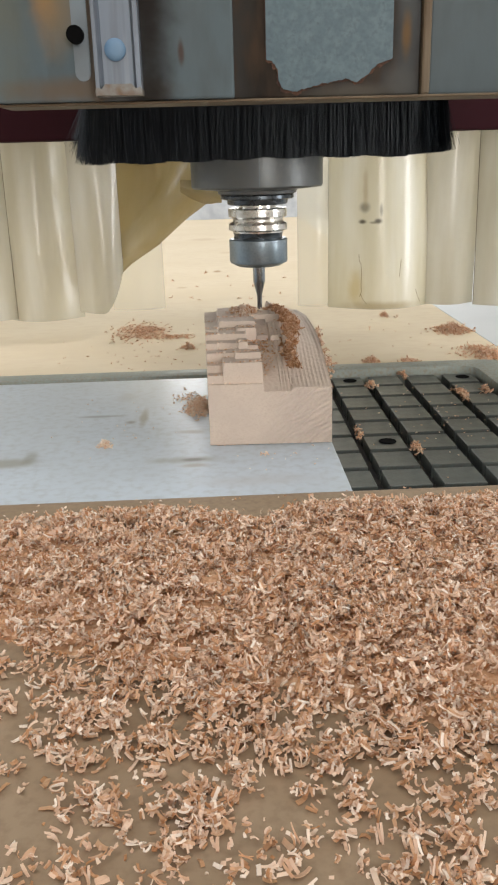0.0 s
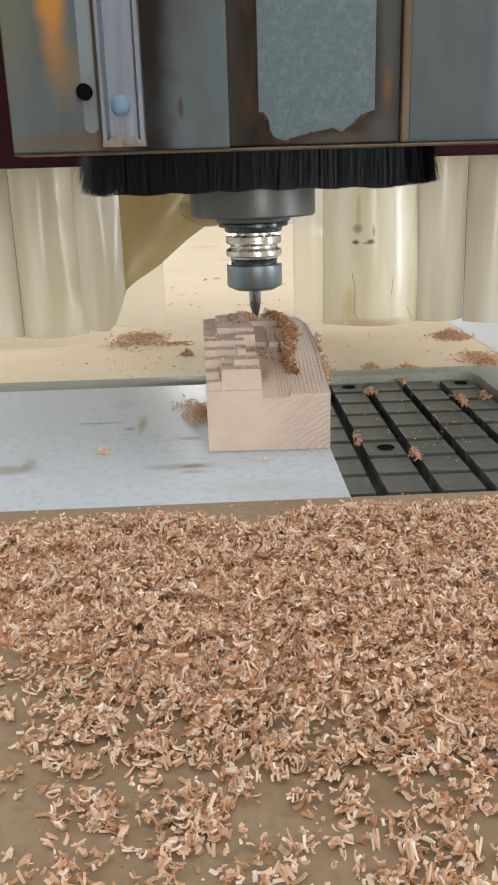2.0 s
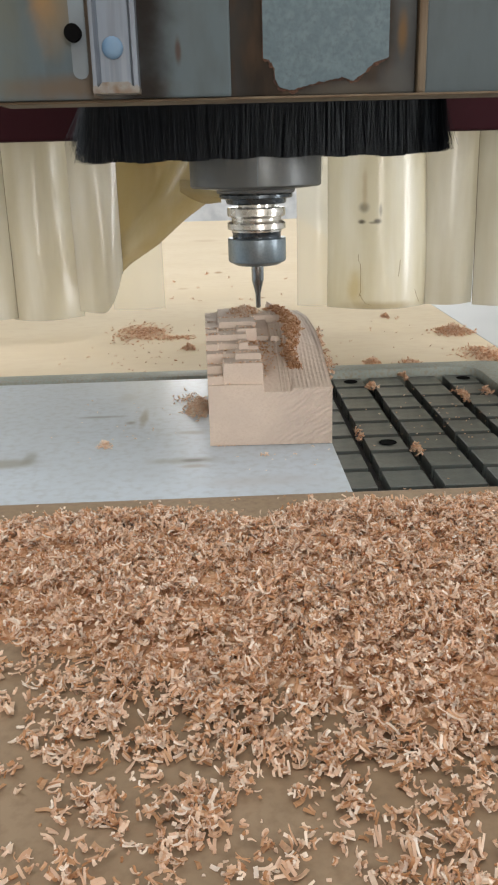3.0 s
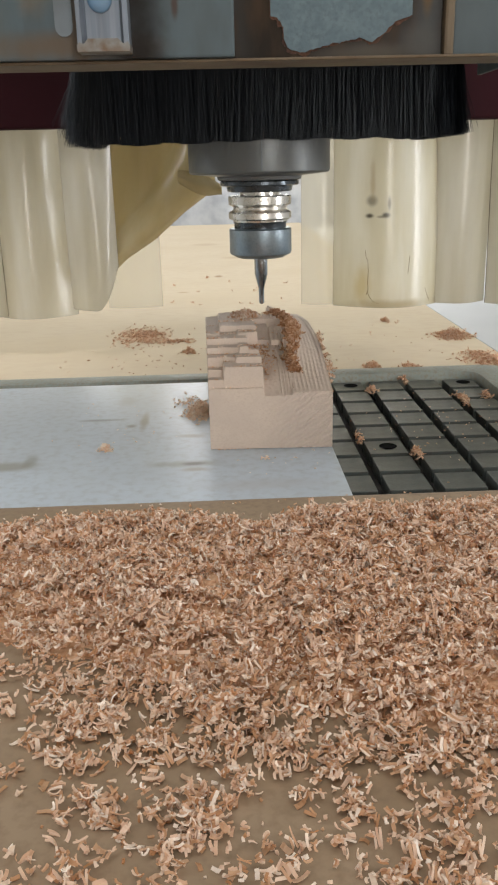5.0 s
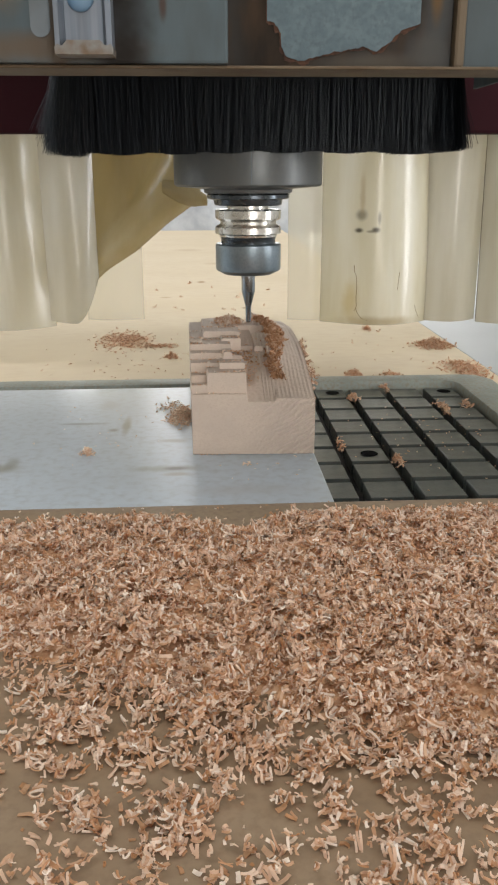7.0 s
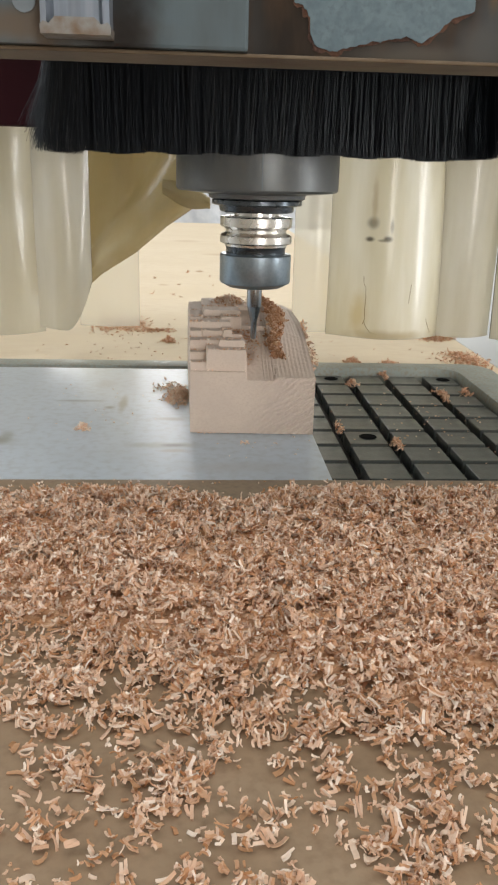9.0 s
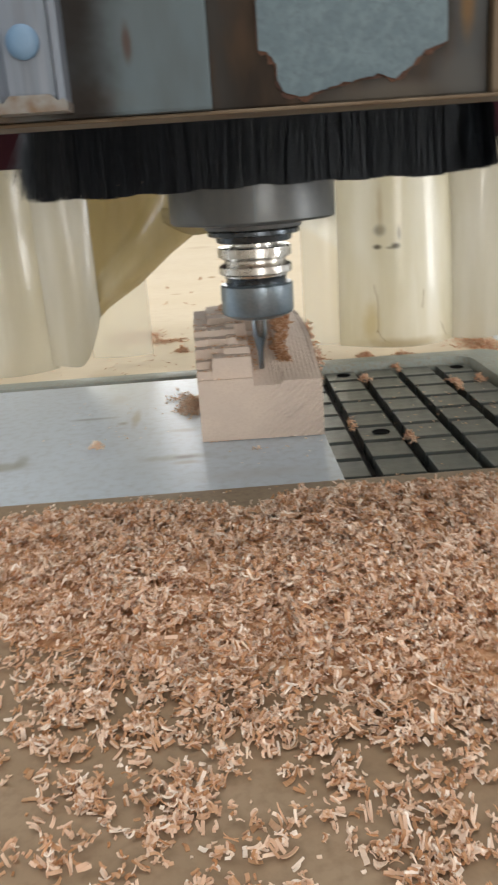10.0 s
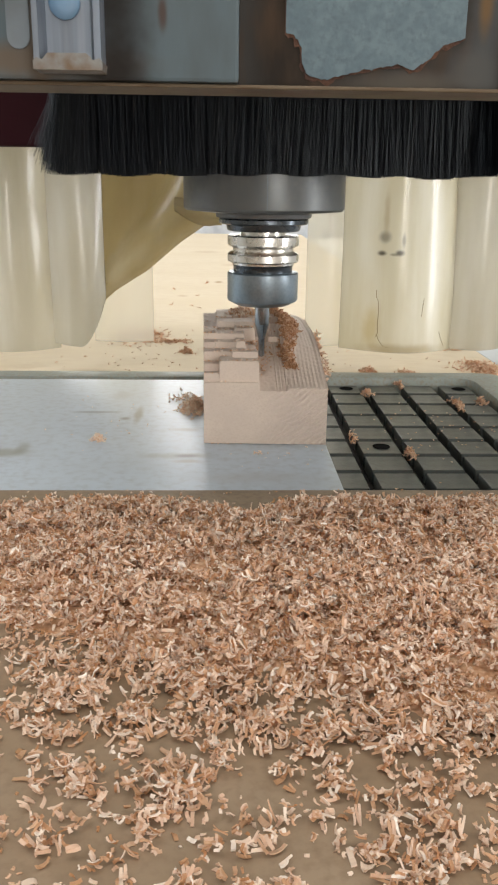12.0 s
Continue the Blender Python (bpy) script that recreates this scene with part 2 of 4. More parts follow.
    "concrete": mat("concrete_floor", (0.30, 0.29, 0.27), 0.7, var=(0.24, 0.23, 0.21), scale=2, bump=0.2, bump_scale=60),
    "paint": mat("grey_machine_paint", (0.34, 0.35, 0.35), 0.45, var=(0.28, 0.28, 0.27), scale=4),
    "bag": mat("white_woven_bag", (0.70, 0.70, 0.70), 0.5, var=(0.50, 0.51, 0.53), scale=14, bump=0.3, bump_scale=30),
    "dark_box": mat("dark_plastic", (0.03, 0.03, 0.032), 0.5),
    "white_board": mat("white_board", (0.47, 0.49, 0.50), 0.5, var=(0.42, 0.44, 0.45), scale=5),
    "chips": chip_mat("beech_shavings", [(0.0, (0.56, 0.30, 0.14)), (0.2, (0.69, 0.45, 0.275)), (0.5, (0.79, 0.59, 0.44)), (0.8, (0.88, 0.74, 0.61)), (1.0, (0.95, 0.88, 0.80))]),
    # orange-brown stands for the warm shade in the gaps between shavings
    "packed": mat("packed_shavings", (0.52, 0.31, 0.175), 0.8, var=(0.42, 0.21, 0.10), scale=180, fine=(0.66, 0.45, 0.29), fine_scale=420, bump=0.35, bump_scale=420),
    "single": chip_mat("single_shavings", [(0.0, (0.57, 0.33, 0.165)), (0.3, (0.67, 0.45, 0.28)), (0.7, (0.76, 0.57, 0.41)), (1.0, (0.86, 0.74, 0.62))], "object"),
    # a brighter copy of the beech shavings: extra light put into the colour
    "pale": chip_mat("brightened_shavings", [(0.0, (0.84, 0.62, 0.46)), (0.5, (0.91, 0.76, 0.61)), (1.0, (0.95, 0.88, 0.79))]),
    "dust": chip_mat("reddish_shavings", [(0.0, (0.66, 0.40, 0.24)), (0.5, (0.79, 0.56, 0.39)), (1.0, (0.87, 0.73, 0.58))]),
    "groove": chip_mat("brown_shavings", [(0.0, (0.44, 0.21, 0.09)), (0.5, (0.64, 0.38, 0.21)), (1.0, (0.80, 0.60, 0.43))]),
    "aged": strip_mat("aged_strip", (0.68, 0.645, 0.54), (0.91, 0.90, 0.855), 0.18),
    "tan": strip_mat("tan_strip", (0.56, 0.47, 0.265), (0.70, 0.62, 0.42), 0.10),
    "clear": strip_mat("clear_strip", (0.93, 0.92, 0.88), (0.90, 0.88, 0.82), 0.55),
    "marked": stained(strip_mat("marked_strip", (0.77, 0.73, 0.59), (0.90, 0.88, 0.80), 0.20), [
        (0.1440, 0.0670, 0.0080, 0.0080, (0.12, 0.10, 0.08), 0.6), (0.1425, 0.0505, 0.0060, 0.0036, (0.08, 0.065, 0.045), 0.9), (0.1540, 0.0495, 0.0060, 0.0022, (0.10, 0.08, 0.06), 0.55),
        (0.1605, 0.0512, 0.0060, 0.0040, (0.08, 0.065, 0.045), 0.9), (0.1640, 0.064, 0.0026, 0.0105, (0.10, 0.085, 0.065), 0.55), (0.1450, 0.090, 0.004, 0.03, (0.50, 0.40, 0.24), 0.5),
        (0.135, -0.030, 0.012, 0.03, (0.66, 0.56, 0.30), 0.7), (0.17, -0.052, 0.06, 0.008, (0.50, 0.40, 0.22), 0.6)]),
}

def saw_marks(m):
    """Faint slanting saw marks on sawn wood."""
    nt = m.node_tree
    old = next(n for n in nt.nodes if n.type == "BUMP")
    tc, mp, wv, bp = (nt.nodes.new(k) for k in ("ShaderNodeTexCoord", "ShaderNodeMapping", "ShaderNodeTexWave", "ShaderNodeBump"))
    mp.inputs["Rotation"].default_value = (0, radians(-57), 0)
    nt.links.new(tc.outputs["Object"], mp.inputs[0]); nt.links.new(mp.outputs[0], wv.inputs[0])
    wv.inputs["Scale"].default_value, wv.inputs["Distortion"].default_value, wv.inputs["Detail"].default_value, wv.inputs["Detail Scale"].default_value = 95, 5, 3, 1.2
    mu = nt.nodes.new("ShaderNodeMath")
    mu.operation = "MULTIPLY"
    r = nt.nodes.new("ShaderNodeMapRange")
    r.inputs[1].default_value, r.inputs[2].default_value = 0.072, 0.104
    ge, sx, lt, m2 = (nt.nodes.new(k) for k in ("ShaderNodeNewGeometry", "ShaderNodeSeparateXYZ", "ShaderNodeMath", "ShaderNodeMath"))
    lt.operation, m2.operation = "LESS_THAN", "MULTIPLY"
    lt.inputs[1].default_value = -0.93
    low, sz, m3 = (nt.nodes.new(k) for k in ("ShaderNodeMapRange", "ShaderNodeSeparateXYZ", "ShaderNodeMath"))
    low.inputs[1].default_value, low.inputs[2].default_value = 0.042, 0.036
    m3.operation = "MULTIPLY"
    nt.links.new(tc.outputs["Object"], sz.inputs[0]); nt.links.new(sz.outputs["Z"], low.inputs[0]); nt.links.new(sz.outputs["X"], r.inputs[0])
    nt.links.new(low.outputs[0], m3.inputs[0]); nt.links.new(lt.outputs[0], m3.inputs[1])
    nt.links.new(ge.outputs["True Normal"], sx.inputs[0]); nt.links.new(sx.outputs["Y"], lt.inputs[0])
    nt.links.new(r.outputs[0], m2.inputs[0]); nt.links.new(m3.outputs[0], m2.inputs[1])
    nt.links.new(wv.outputs["Fac"], mu.inputs[0]); nt.links.new(m2.outputs[0], mu.inputs[1])
    bp.inputs["Strength"].default_value, bp.inputs["Distance"].default_value = 0.85, 0.001
    nt.links.new(mu.outputs[0], bp.inputs["Height"]); nt.links.new(old.outputs[0], bp.inputs["Normal"])
    nt.links.new(bp.outputs[0], nt.nodes["Principled BSDF"].inputs["Normal"])


saw_marks(M["wood"])
M["tan"].node_tree.nodes["Principled BSDF"].inputs["Coat Weight"].default_value = 0.25
for key, level in (("steel", 0.12), ("brown", 0.08), ("galv", 0.3), ("weld", 0.2), ("ply", 0.2), ("sheet", 0.3), ("black", 0.05)):
    M[key].node_tree.nodes["Principled BSDF"].inputs["Specular IOR Level"].default_value = level
M["maroon"].node_tree.nodes["Principled BSDF"].inputs["Specular IOR Level"].default_value = 0.1
M["bristle"].node_tree.nodes["Principled BSDF"].inputs["Specular IOR Level"].default_value = 0.2


# ---- building blocks ----
def part(name, bm, material, parent=None, label="", smooth=False):
    me = bpy.data.meshes.new(name)
    bm.normal_update()
    bm.to_mesh(me)
    bm.free()
    me.materials.append(material)
    if smooth:
        for p in me.polygons:
            p.use_smooth = True
        me.set_sharp_from_angle(angle=radians(38))
    ob = new(name, me)
    ob.parent = parent
    if label:
        ob["label"] = label
    return ob


def box(x0, x1, y0, y1, z0, z1, bevel=0.0, seg=2, bm=None):
    out = bmesh.new() if bm is None else bm
    made = bmesh.ops.create_cube(out, size=1, matrix=Matrix.LocRotScale(((x0 + x1) / 2, (y0 + y1) / 2, (z0 + z1) / 2), None, (x1 - x0, y1 - y0, z1 - z0)))
    if bevel:
        edges = list({e for v in made["verts"] for e in v.link_edges})
        bmesh.ops.bevel(out, geom=edges, offset=bevel, segments=seg, affect="EDGES", profile=0.6)
    return out


def prism(outline, z0, z1, bevel=0.0, axis="z"):
    """An outline of (a, b) pairs raised from z0 to z1; axis y: the outline lies in x and z, and is drawn back along y."""
    bm = bmesh.new()
    put = (lambda a, b, h: (a, b, h)) if axis == "z" else (lambda a, b, h: (a, h, b))
    lo, hi = [bm.verts.new(put(a, b, z0)) for a, b in outline], [bm.verts.new(put(a, b, z1)) for a, b in outline]
    n = len(outline)
    bm.faces.new(lo)
    top = bm.faces.new(hi)
    for i in range(n):
        bm.faces.new((lo[i], lo[(i + 1) % n], hi[(i + 1) % n], hi[i]))
    bmesh.ops.recalc_face_normals(bm, faces=bm.faces)
    if bevel:
        bmesh.ops.bevel(bm, geom=list(top.edges), offset=bevel, segments=2, affect="EDGES", profile=0.6)
    return bm


def turned(profile, seg=48, centre=(0, 0)):
    """A solid of revolution about z from (radius, height) pairs, top to bottom."""
    bm = bmesh.new()
    rings = []
    for r, z in profile:
        rings.append([bm.verts.new((centre[0] + r * math.cos(2 * math.pi * k / seg), centre[1] + r * math.sin(2 * math.pi * k / seg), z)) for k in range(seg)])
    for a, b in zip(rings, rings[1:]):
        for k in range(seg):
            bm.faces.new((a[k], a[(k + 1) % seg], b[(k + 1) % seg], b[k]))
    bm.faces.new(rings[0]), bm.faces.new(rings[-1])
    bmesh.ops.recalc_face_normals(bm, faces=bm.faces)
    return bm


def sheet_surface(fn, nu, nv, thick):
    """A thin solid sheet: fn(u, v) gives the front, its back lies thick behind along y."""
    bm = bmesh.new()
    f = [[bm.verts.new(fn(i / nu, j / nv)) for j in range(nv + 1)] for i in range(nu + 1)]
    b = [[bm.verts.new(Vector(fn(i / nu, j / nv)) + Vector((0, thick, 0))) for j in range(nv + 1)] for i in range(nu + 1)]
    for i in range(nu):
        for j in range(nv):
            bm.faces.new((f[i][j], f[i + 1][j], f[i + 1][j + 1], f[i][j + 1]))
            bm.faces.new((b[i][j], b[i][j + 1], b[i + 1][j + 1], b[i + 1][j]))
    rim = []
    ring = [(i, 0) for i in range(nu)] + [(nu, j) for j in range(nv)] + [(i, nv) for i in range(nu, 0, -1)] + [(0, j) for j in range(nv, 0, -1)]
    for k, (i, j) in enumerate(ring):
        i2, j2 = ring[(k + 1) % len(ring)]
        rim.append(bm.faces.new((f[i][j], b[i][j], b[i2][j2], f[i2][j2])))
    bmesh.ops.recalc_face_normals(bm, faces=bm.faces)
    for face in rim:
        face.material_index = 1
    return bm


def cut_edge(ob):
    """The cut edge of a plastic strip, which looks dark."""
    ob.data.materials.append(M["edge"])
    return ob


def thing(name, label, category, group="", kind="", at=(0, 0, 0)):
    ob = new(name)
    ob.location = at
    ob.empty_display_size = 0.02
    return tagged(ob, label, category, group, kind)


def solid(name, bm, material, label, category="", kind="structure", smooth=False):
    return tagged(part(name, bm, material, smooth=smooth), label, category, kind=kind)


def smooth_step(a, b, x):
    t = min(1, max(0, (x - a) / (b - a)))
    return t * t * (3 - 2 * t)


def along(points, x):
    for (x0, y0), (x1, y1) in zip(points, points[1:]):
        if x <= x1:
            return y0 + (y1 - y0) * max(0, (x - x0)) / (x1 - x0)
    return points[-1][1]


# ---- the workshop: floor, walls with openings, ceiling ----
X0, X1, Y0, Y1, Z0, Z1 = ROOM


def wall_with_opening(name, along_x, fixed, thick, a0, a1, o0, o1, s0, s1):
    bm = bmesh.new()
    for p0, p1, q0, q1 in ((a0, o0, Z0, Z1), (o1, a1, Z0, Z1), (o0, o1, Z0, s0), (o0, o1, s1, Z1)):
        if along_x:
            box(p0, p1, fixed, fixed + thick, q0, q1, bm=bm)
        else:
            box(fixed, fixed + thick, p0, p1, q0, q1, bm=bm)
    solid(name, bm, M["wall"], "off-white painted workshop wall with a wide opening", "wall")


solid("floor", box(X0 - 0.2, X1 + 0.2, Y0 - 0.2, Y1 + 0.2, Z0 - 0.2, Z0), M["concrete"], "grey concrete workshop floor", "floor")
# the gap in the unseen ceiling is made for the added roof lamp
roof = bmesh.new()
for p0, p1, q0, q1 in ((X0 - 0.2, -1.8, Y0 - 0.2, Y1 + 0.2), (1.2, X1 + 0.2, Y0 - 0.2, Y1 + 0.2), (-1.8, 1.2, Y0 - 0.2, -2.0), (-1.8, 1.2, -0.2, Y1 + 0.2)):
    box(p0, p1, q0, q1, Z1, Z1 + 0.2, bm=roof)
solid("ceiling", roof, M["wall"], "plain pale workshop ceiling with an added light opening", "ceiling")
wall_with_opening("wall_south", True, Y0 - 0.2, 0.2, X0, X1, 0.6, 1.6, Z0 + 0.1, 2.15)
wall_with_opening("wall_north", True, Y1, 0.2, X0, X1, -2.3, 2.7, 0.6, 2.8)
wall_with_opening("wall_west", False, X0 - 0.2, 0.2, Y0 - 0.2, Y1 + 0.2, 0.2, 3.8, 0.7, 2.7)
wall_with_opening("wall_east", False, X1, 0.2, 0.2, Y1 + 0.2, 0.8, 4.4, 0.7, 2.7)
wall_with_opening("wall_east_2", False, X1, 0.2, Y0 - 0.2, 0.2, -1.5, -0.7, Z0 + 0.1, 2.15)

# ---- the machine bed and what lies on it ----
bed = thing("machine_bed", "grey painted steel bed of the routing machine", "machine bed", kind="structure")
part("bed_top", box(-0.9, 1.3, -0.5, 3.4, -0.12, -0.045, 0.004), M["paint"], bed)
for px in (-0.8, 1.1):
    for py in (-0.3, 3.0):
        part("leg", box(px, px + 0.12, py, py + 0.12, Z0, -0.12, 0.004), M["paint"], bed)

slab = solid("front_board", box(-0.75, 0.9, -0.9, 0.0, -0.0535, 0, 0.005, 3), M["slab"], "tan fibreboard strip in front of the vacuum table, dusted with shavings", "board", smooth=True)
slab.matrix_world = pose(0.05, 0.4595, 0.0085)

plywood = tagged(part("plywood_sheet", box(-0.80, 0.348, 0.7915, 3.09, -0.045, -0.0145, 0.0015), M["ply"]), "pale yellow plywood sheet lying on the machine bed", "plywood")
board = tagged(part("white_board", box(0.351, 1.15, 0.795, 2.9, -0.045, -0.0165, 0.0015), M["white_board"]), "white laminated board lying beside the plywood", "board")

# vacuum table: base, pads in rows and columns, rim with a round corner
PITCH = 0.0337
table = thing("vacuum_table", "black rubber vacuum table of square pads in a grey-green rim", "vacuum table")
part("base_plate", box(-0.62, 0.282, 0.452, 0.758, -0.045, -0.0155), M["base"], table)
pad_mesh = None
for i in range(-3, 4):
    for j in range(0, 10):
        x0, y1 = 0.1482 + PITCH * i, 0.7630 - PITCH * j
        if y1 - 0.03 < 0.45:
            continue
        if pad_mesh is None:
            p = part("pad", box(0, 0.0262, -0.0274, 0, -0.0095, 0, 0.0003, 1), M["pad"], table)
            pad_mesh = p.data
        else:
            p = new("pad", pad_mesh)
            p.parent = table
        p.location = (x0, y1 - 0.002, -0.0063)


def rim_outline():
    xo, xi, yo, yi, r = 0.316, 0.2805, 0.7905, 0.768, 0.026
    out = [(-0.62, yo)]
    out += [(xo - r + r * math.sin(a), yo - r + r * math.cos(a)) for a in [k * math.pi / 16 for k in range(9)]]
    out += [(xo, 0.452), (xi, 0.452)]
    q = 0.016
    out += [(xi - q + q * math.cos(a), yi - q + q * math.sin(a)) for a in [k * math.pi / 16 for k in range(9)]]
    return out + [(-0.62, yi)]


part("rim", prism(rim_outline(), -0.045, 0.0, 0.003), M["rim"], table, "grey-green rim with rounded corner", smooth=True)


def screw_hole(x, y):
    part("screw_hole", turned([(0.0062, 0.0004), (0.0058, 0.0006), (0.0044, 0.0002), (0.0040, -0.0005)], 24), M["black"], table).location = (x, y, -0.0063)


for hx, hy in ((0.1635, 0.7488), (0.2648, 0.7488), (0.1632, 0.5800)):
    screw_hole(hx, hy)

sheet = tagged(part("white_sheet", box(-0.70, 0.1222, 0.440, 0.7550, -0.0060, 0.0, 0.0008), M["sheet"]), "glossy white laminate sheet lying on the vacuum table", "sheet")

# ---- the wooden block with its half-carved top ----
BX0, BX1, BY0, BY1 = 0.0395, 0.1218, 0.5671, 0.790
TURN = pose(BX0, BY0, 0, 0, 0, 1.0) @ pose(-BX0, -BY0, 0)
FINISHED = [(0.567, 0.0393), (0.594, 0.0475), (0.619, 0.0560), (0.652, 0.0612), (0.70, 0.0625), (0.774, 0.0550), (0.79, 0.050)]
CUT = [(0.567, 0.0370), (0.58, 0.0430), (0.594, 0.0495), (0.62, 0.0570), (0.65, 0.0655), (0.68, 0.0690), (0.72, 0.0620), (0.757, 0.0440), (0.79, 0.033)]


# roughing terraces: across from, to; back from, to; height (a later one lies over an earlier one)
PATCHES = [
    (-0.01, 0.1, 0.003, 0.3, 0.0478), (0.0112, 0.1, 0.003, 0.3, 0.0562), (-0.01, 0.0112, 0.012, 0.3, 0.0525), (-0.01, 0.1, 0.021, 0.3, 0.0590), (0.0200, 0.1, 0.016, 0.3, 0.0600),
    (-0.01, 0.1, 0.033, 0.3, 0.0632), (0.0225, 0.1, 0.030, 0.3, 0.0645), (0.0290, 0.1, 0.028, 0.052, 0.0555), (-0.01, 0.1, 0.045, 0.3, 0.0672), (0.0290, 0.1, 0.044, 0.060, 0.0590),
    (0.0225, 0.1, 0.056, 0.3, 0.0690), (-0.01, 0.0095, 0.056, 0.3, 0.0685), (0.0095, 0.1, 0.070, 0.3, 0.0715), (-0.01, 0.1, 0.130, 0.3, 0.0640), (-0.01, 0.1, 0.155, 0.3, 0.0570), (-0.01, 0.1, 0.185, 0.3, 0.0500),
]


def carved(x, y):
    """Height of the carved top: roughing steps on one side, the finished curve with fine tool marks on the other."""
    u, w = x - BX0, y - BY0
    n = noise.noise((x * 400, y * 400, 3.0)) * 0.0004
    edge = noise.noise((x * 60, y * 30, 1.0)) * 0.0008
    if u > 0.056 + 0.004 * noise.noise((y * 60, 0, 5.0)):
        rise = 0.0085 * max(0, 1 - (u - 0.056) / 0.022) * smooth_step(0.01, 0.06, w)
        return along(FINISHED, y) + rise + 0.00015 * math.sin(2 * math.pi * x / 0.0027) + n * 0.6
    if u > 0.0365:
        z = along(CUT, y)
        z += (0.0003 * math.sin(2 * math.pi * x / 0.0022) if u > 0.047 else 0) + (0.0030 * round(noise.cell((x * 70, y * 60, 9.0)) * 0.9) if w > 0.06 else 0)
        z -= 0.004 * math.exp(-((x - 0.0785) / 0.004) ** 2 - ((y - 0.596) / 0.010) ** 2)
        return z + n
    w += edge
    z = 0.0424
    for u0, u1, w0, w1, level in PATCHES:
        if u0 <= u + edge < u1 and w0 <= w < w1:
            z = level
    return z + n


def build_block():
    nx, ny = 104, 176
    verts, faces = [], []
    for j in range(ny + 1):
        y = BY0 + (BY1 - BY0) * j / ny
        for i in range(nx + 1):
            x = BX0 + (BX1 - BX0) * i / nx
            verts.append((x, y - 0.0045 * i / nx * (1 - j / ny), carved(x, y)))  # the front is cut a little askew
    top = len(verts)
    idx = lambda i, j: j * (nx + 1) + i
    for j in range(ny):
        for i in range(nx):
            faces.append((idx(i, j), idx(i + 1, j), idx(i + 1, j + 1), idx(i, j + 1)))
    ring = [idx(i, 0) for i in range(nx)] + [idx(nx, j) for j in range(ny)] + [idx(i, ny) for i in range(nx, 0, -1)] + [idx(0, j) for j in range(ny, 0, -1)]
    base = len(verts)
    verts += [(verts[k][0], verts[k][1], 0.0004) for k in ring]
    m = len(ring)
    for k in range(m):
        faces.append((ring[k], base + k, base + (k + 1) % m, ring[(k + 1) % m]))
    faces.append(tuple(base + k for k in range(m)))
    me = bpy.data.meshes.new("wooden_block")
    me.from_pydata(verts, [], faces)
    me.materials.append(M["wood"])
    me.validate()
    bm = bmesh.new()
    bm.from_mesh(me)
    bmesh.ops.recalc_face_normals(bm, faces=bm.faces)
    bm.to_mesh(me)
    bm.free()
    ob = new("wooden_block", me)
    ob.matrix_world = TURN
    return tagged(ob, "pinkish beech block with a half-carved stepped relief on top", "wood block")


build_block()

# ---- the moving router head; its origin is the cutter's tip ----
SIZE = 0.93  # all parts below are drawn at a nut width of 50 mm
router = thing("router_head", "rusty grey router head with black brush skirt and yellowed strip curtain", "router head")
router.scale = (SIZE, SIZE, SIZE)

# hood
HF, RF, HB = -0.288, -0.266, 0.1545
left_panel = part("hood_panel", box(-0.1435, -0.0268, HF, HF + 0.03, HB, 0.52, 0.0012), M["steel"], router, "stained grey steel panel with a dark band beside the channel")
slot = [(-0.1043, 0.52), (-0.1043, 0.168)] + [(-0.1005 + 0.0038 * math.cos(a), 0.1675 + 0.0038 * math.sin(a)) for a in [math.pi + k * math.pi / 8 for k in range(9)]] + [(-0.0967, 0.52)]
part("slot", prism(slot, HF - 0.0004, HF + 0.002, axis="y"), M["slot"], left_panel, "pale slot in the steel panel")
hole = turned([(0.0041, 0.004), (0.0041, 0.0), (0.0039, -0.0001)], 28)
bmesh.ops.transform(hole, matrix=pose(-0.1026, HF - 0.0005, 0.1842, 90, 0, 0), verts=hole.verts)
part("hole", hole, M["black"], left_panel, "dark round hole")
channel = [(-0.0934, 0), (-0.0934, -0.012), (-0.0916, -0.012), (-0.0900, -0.006), (-0.0755, -0.006), (-0.0739, -0.012), (-0.0717, -0.012), (-0.0717, 0)]
bm = prism(channel, 0.1585, 0.52)
bmesh.ops.transform(bm, matrix=pose(0, HF - 0.0004, 0), verts=bm.verts)
channel_ob = part("channel", bm, M["alu"], router, "scratched aluminium channel")
cap = [(-0.0936, 0.1562), (-0.0715, 0.1562), (-0.0713, 0.1588), (-0.0724, 0.1598), (-0.0742, 0.1592), (-0.0765, 0.1612), (-0.0890, 0.1612), (-0.0908, 0.1592), (-0.0926, 0.1598), (-0.0938, 0.1588)]
part("end_cap", prism(cap, HF - 0.0127, HF, 0.0004, axis="y"), M["cap"], channel_ob, "rust-edged channel end cap")
knob = turned([(0.0051, 0.0), (0.0051, 0.0010), (0.0042, 0.0018), (0.0020, 0.0021)], 32)
bmesh.ops.transform(knob, matrix=pose(-0.0836, HF - 0.0064, 0.1768, 90, 0, 0), verts=knob.verts)
part("round_cap", knob, M["blue"], channel_ob, "pale blue round cap", smooth=True)

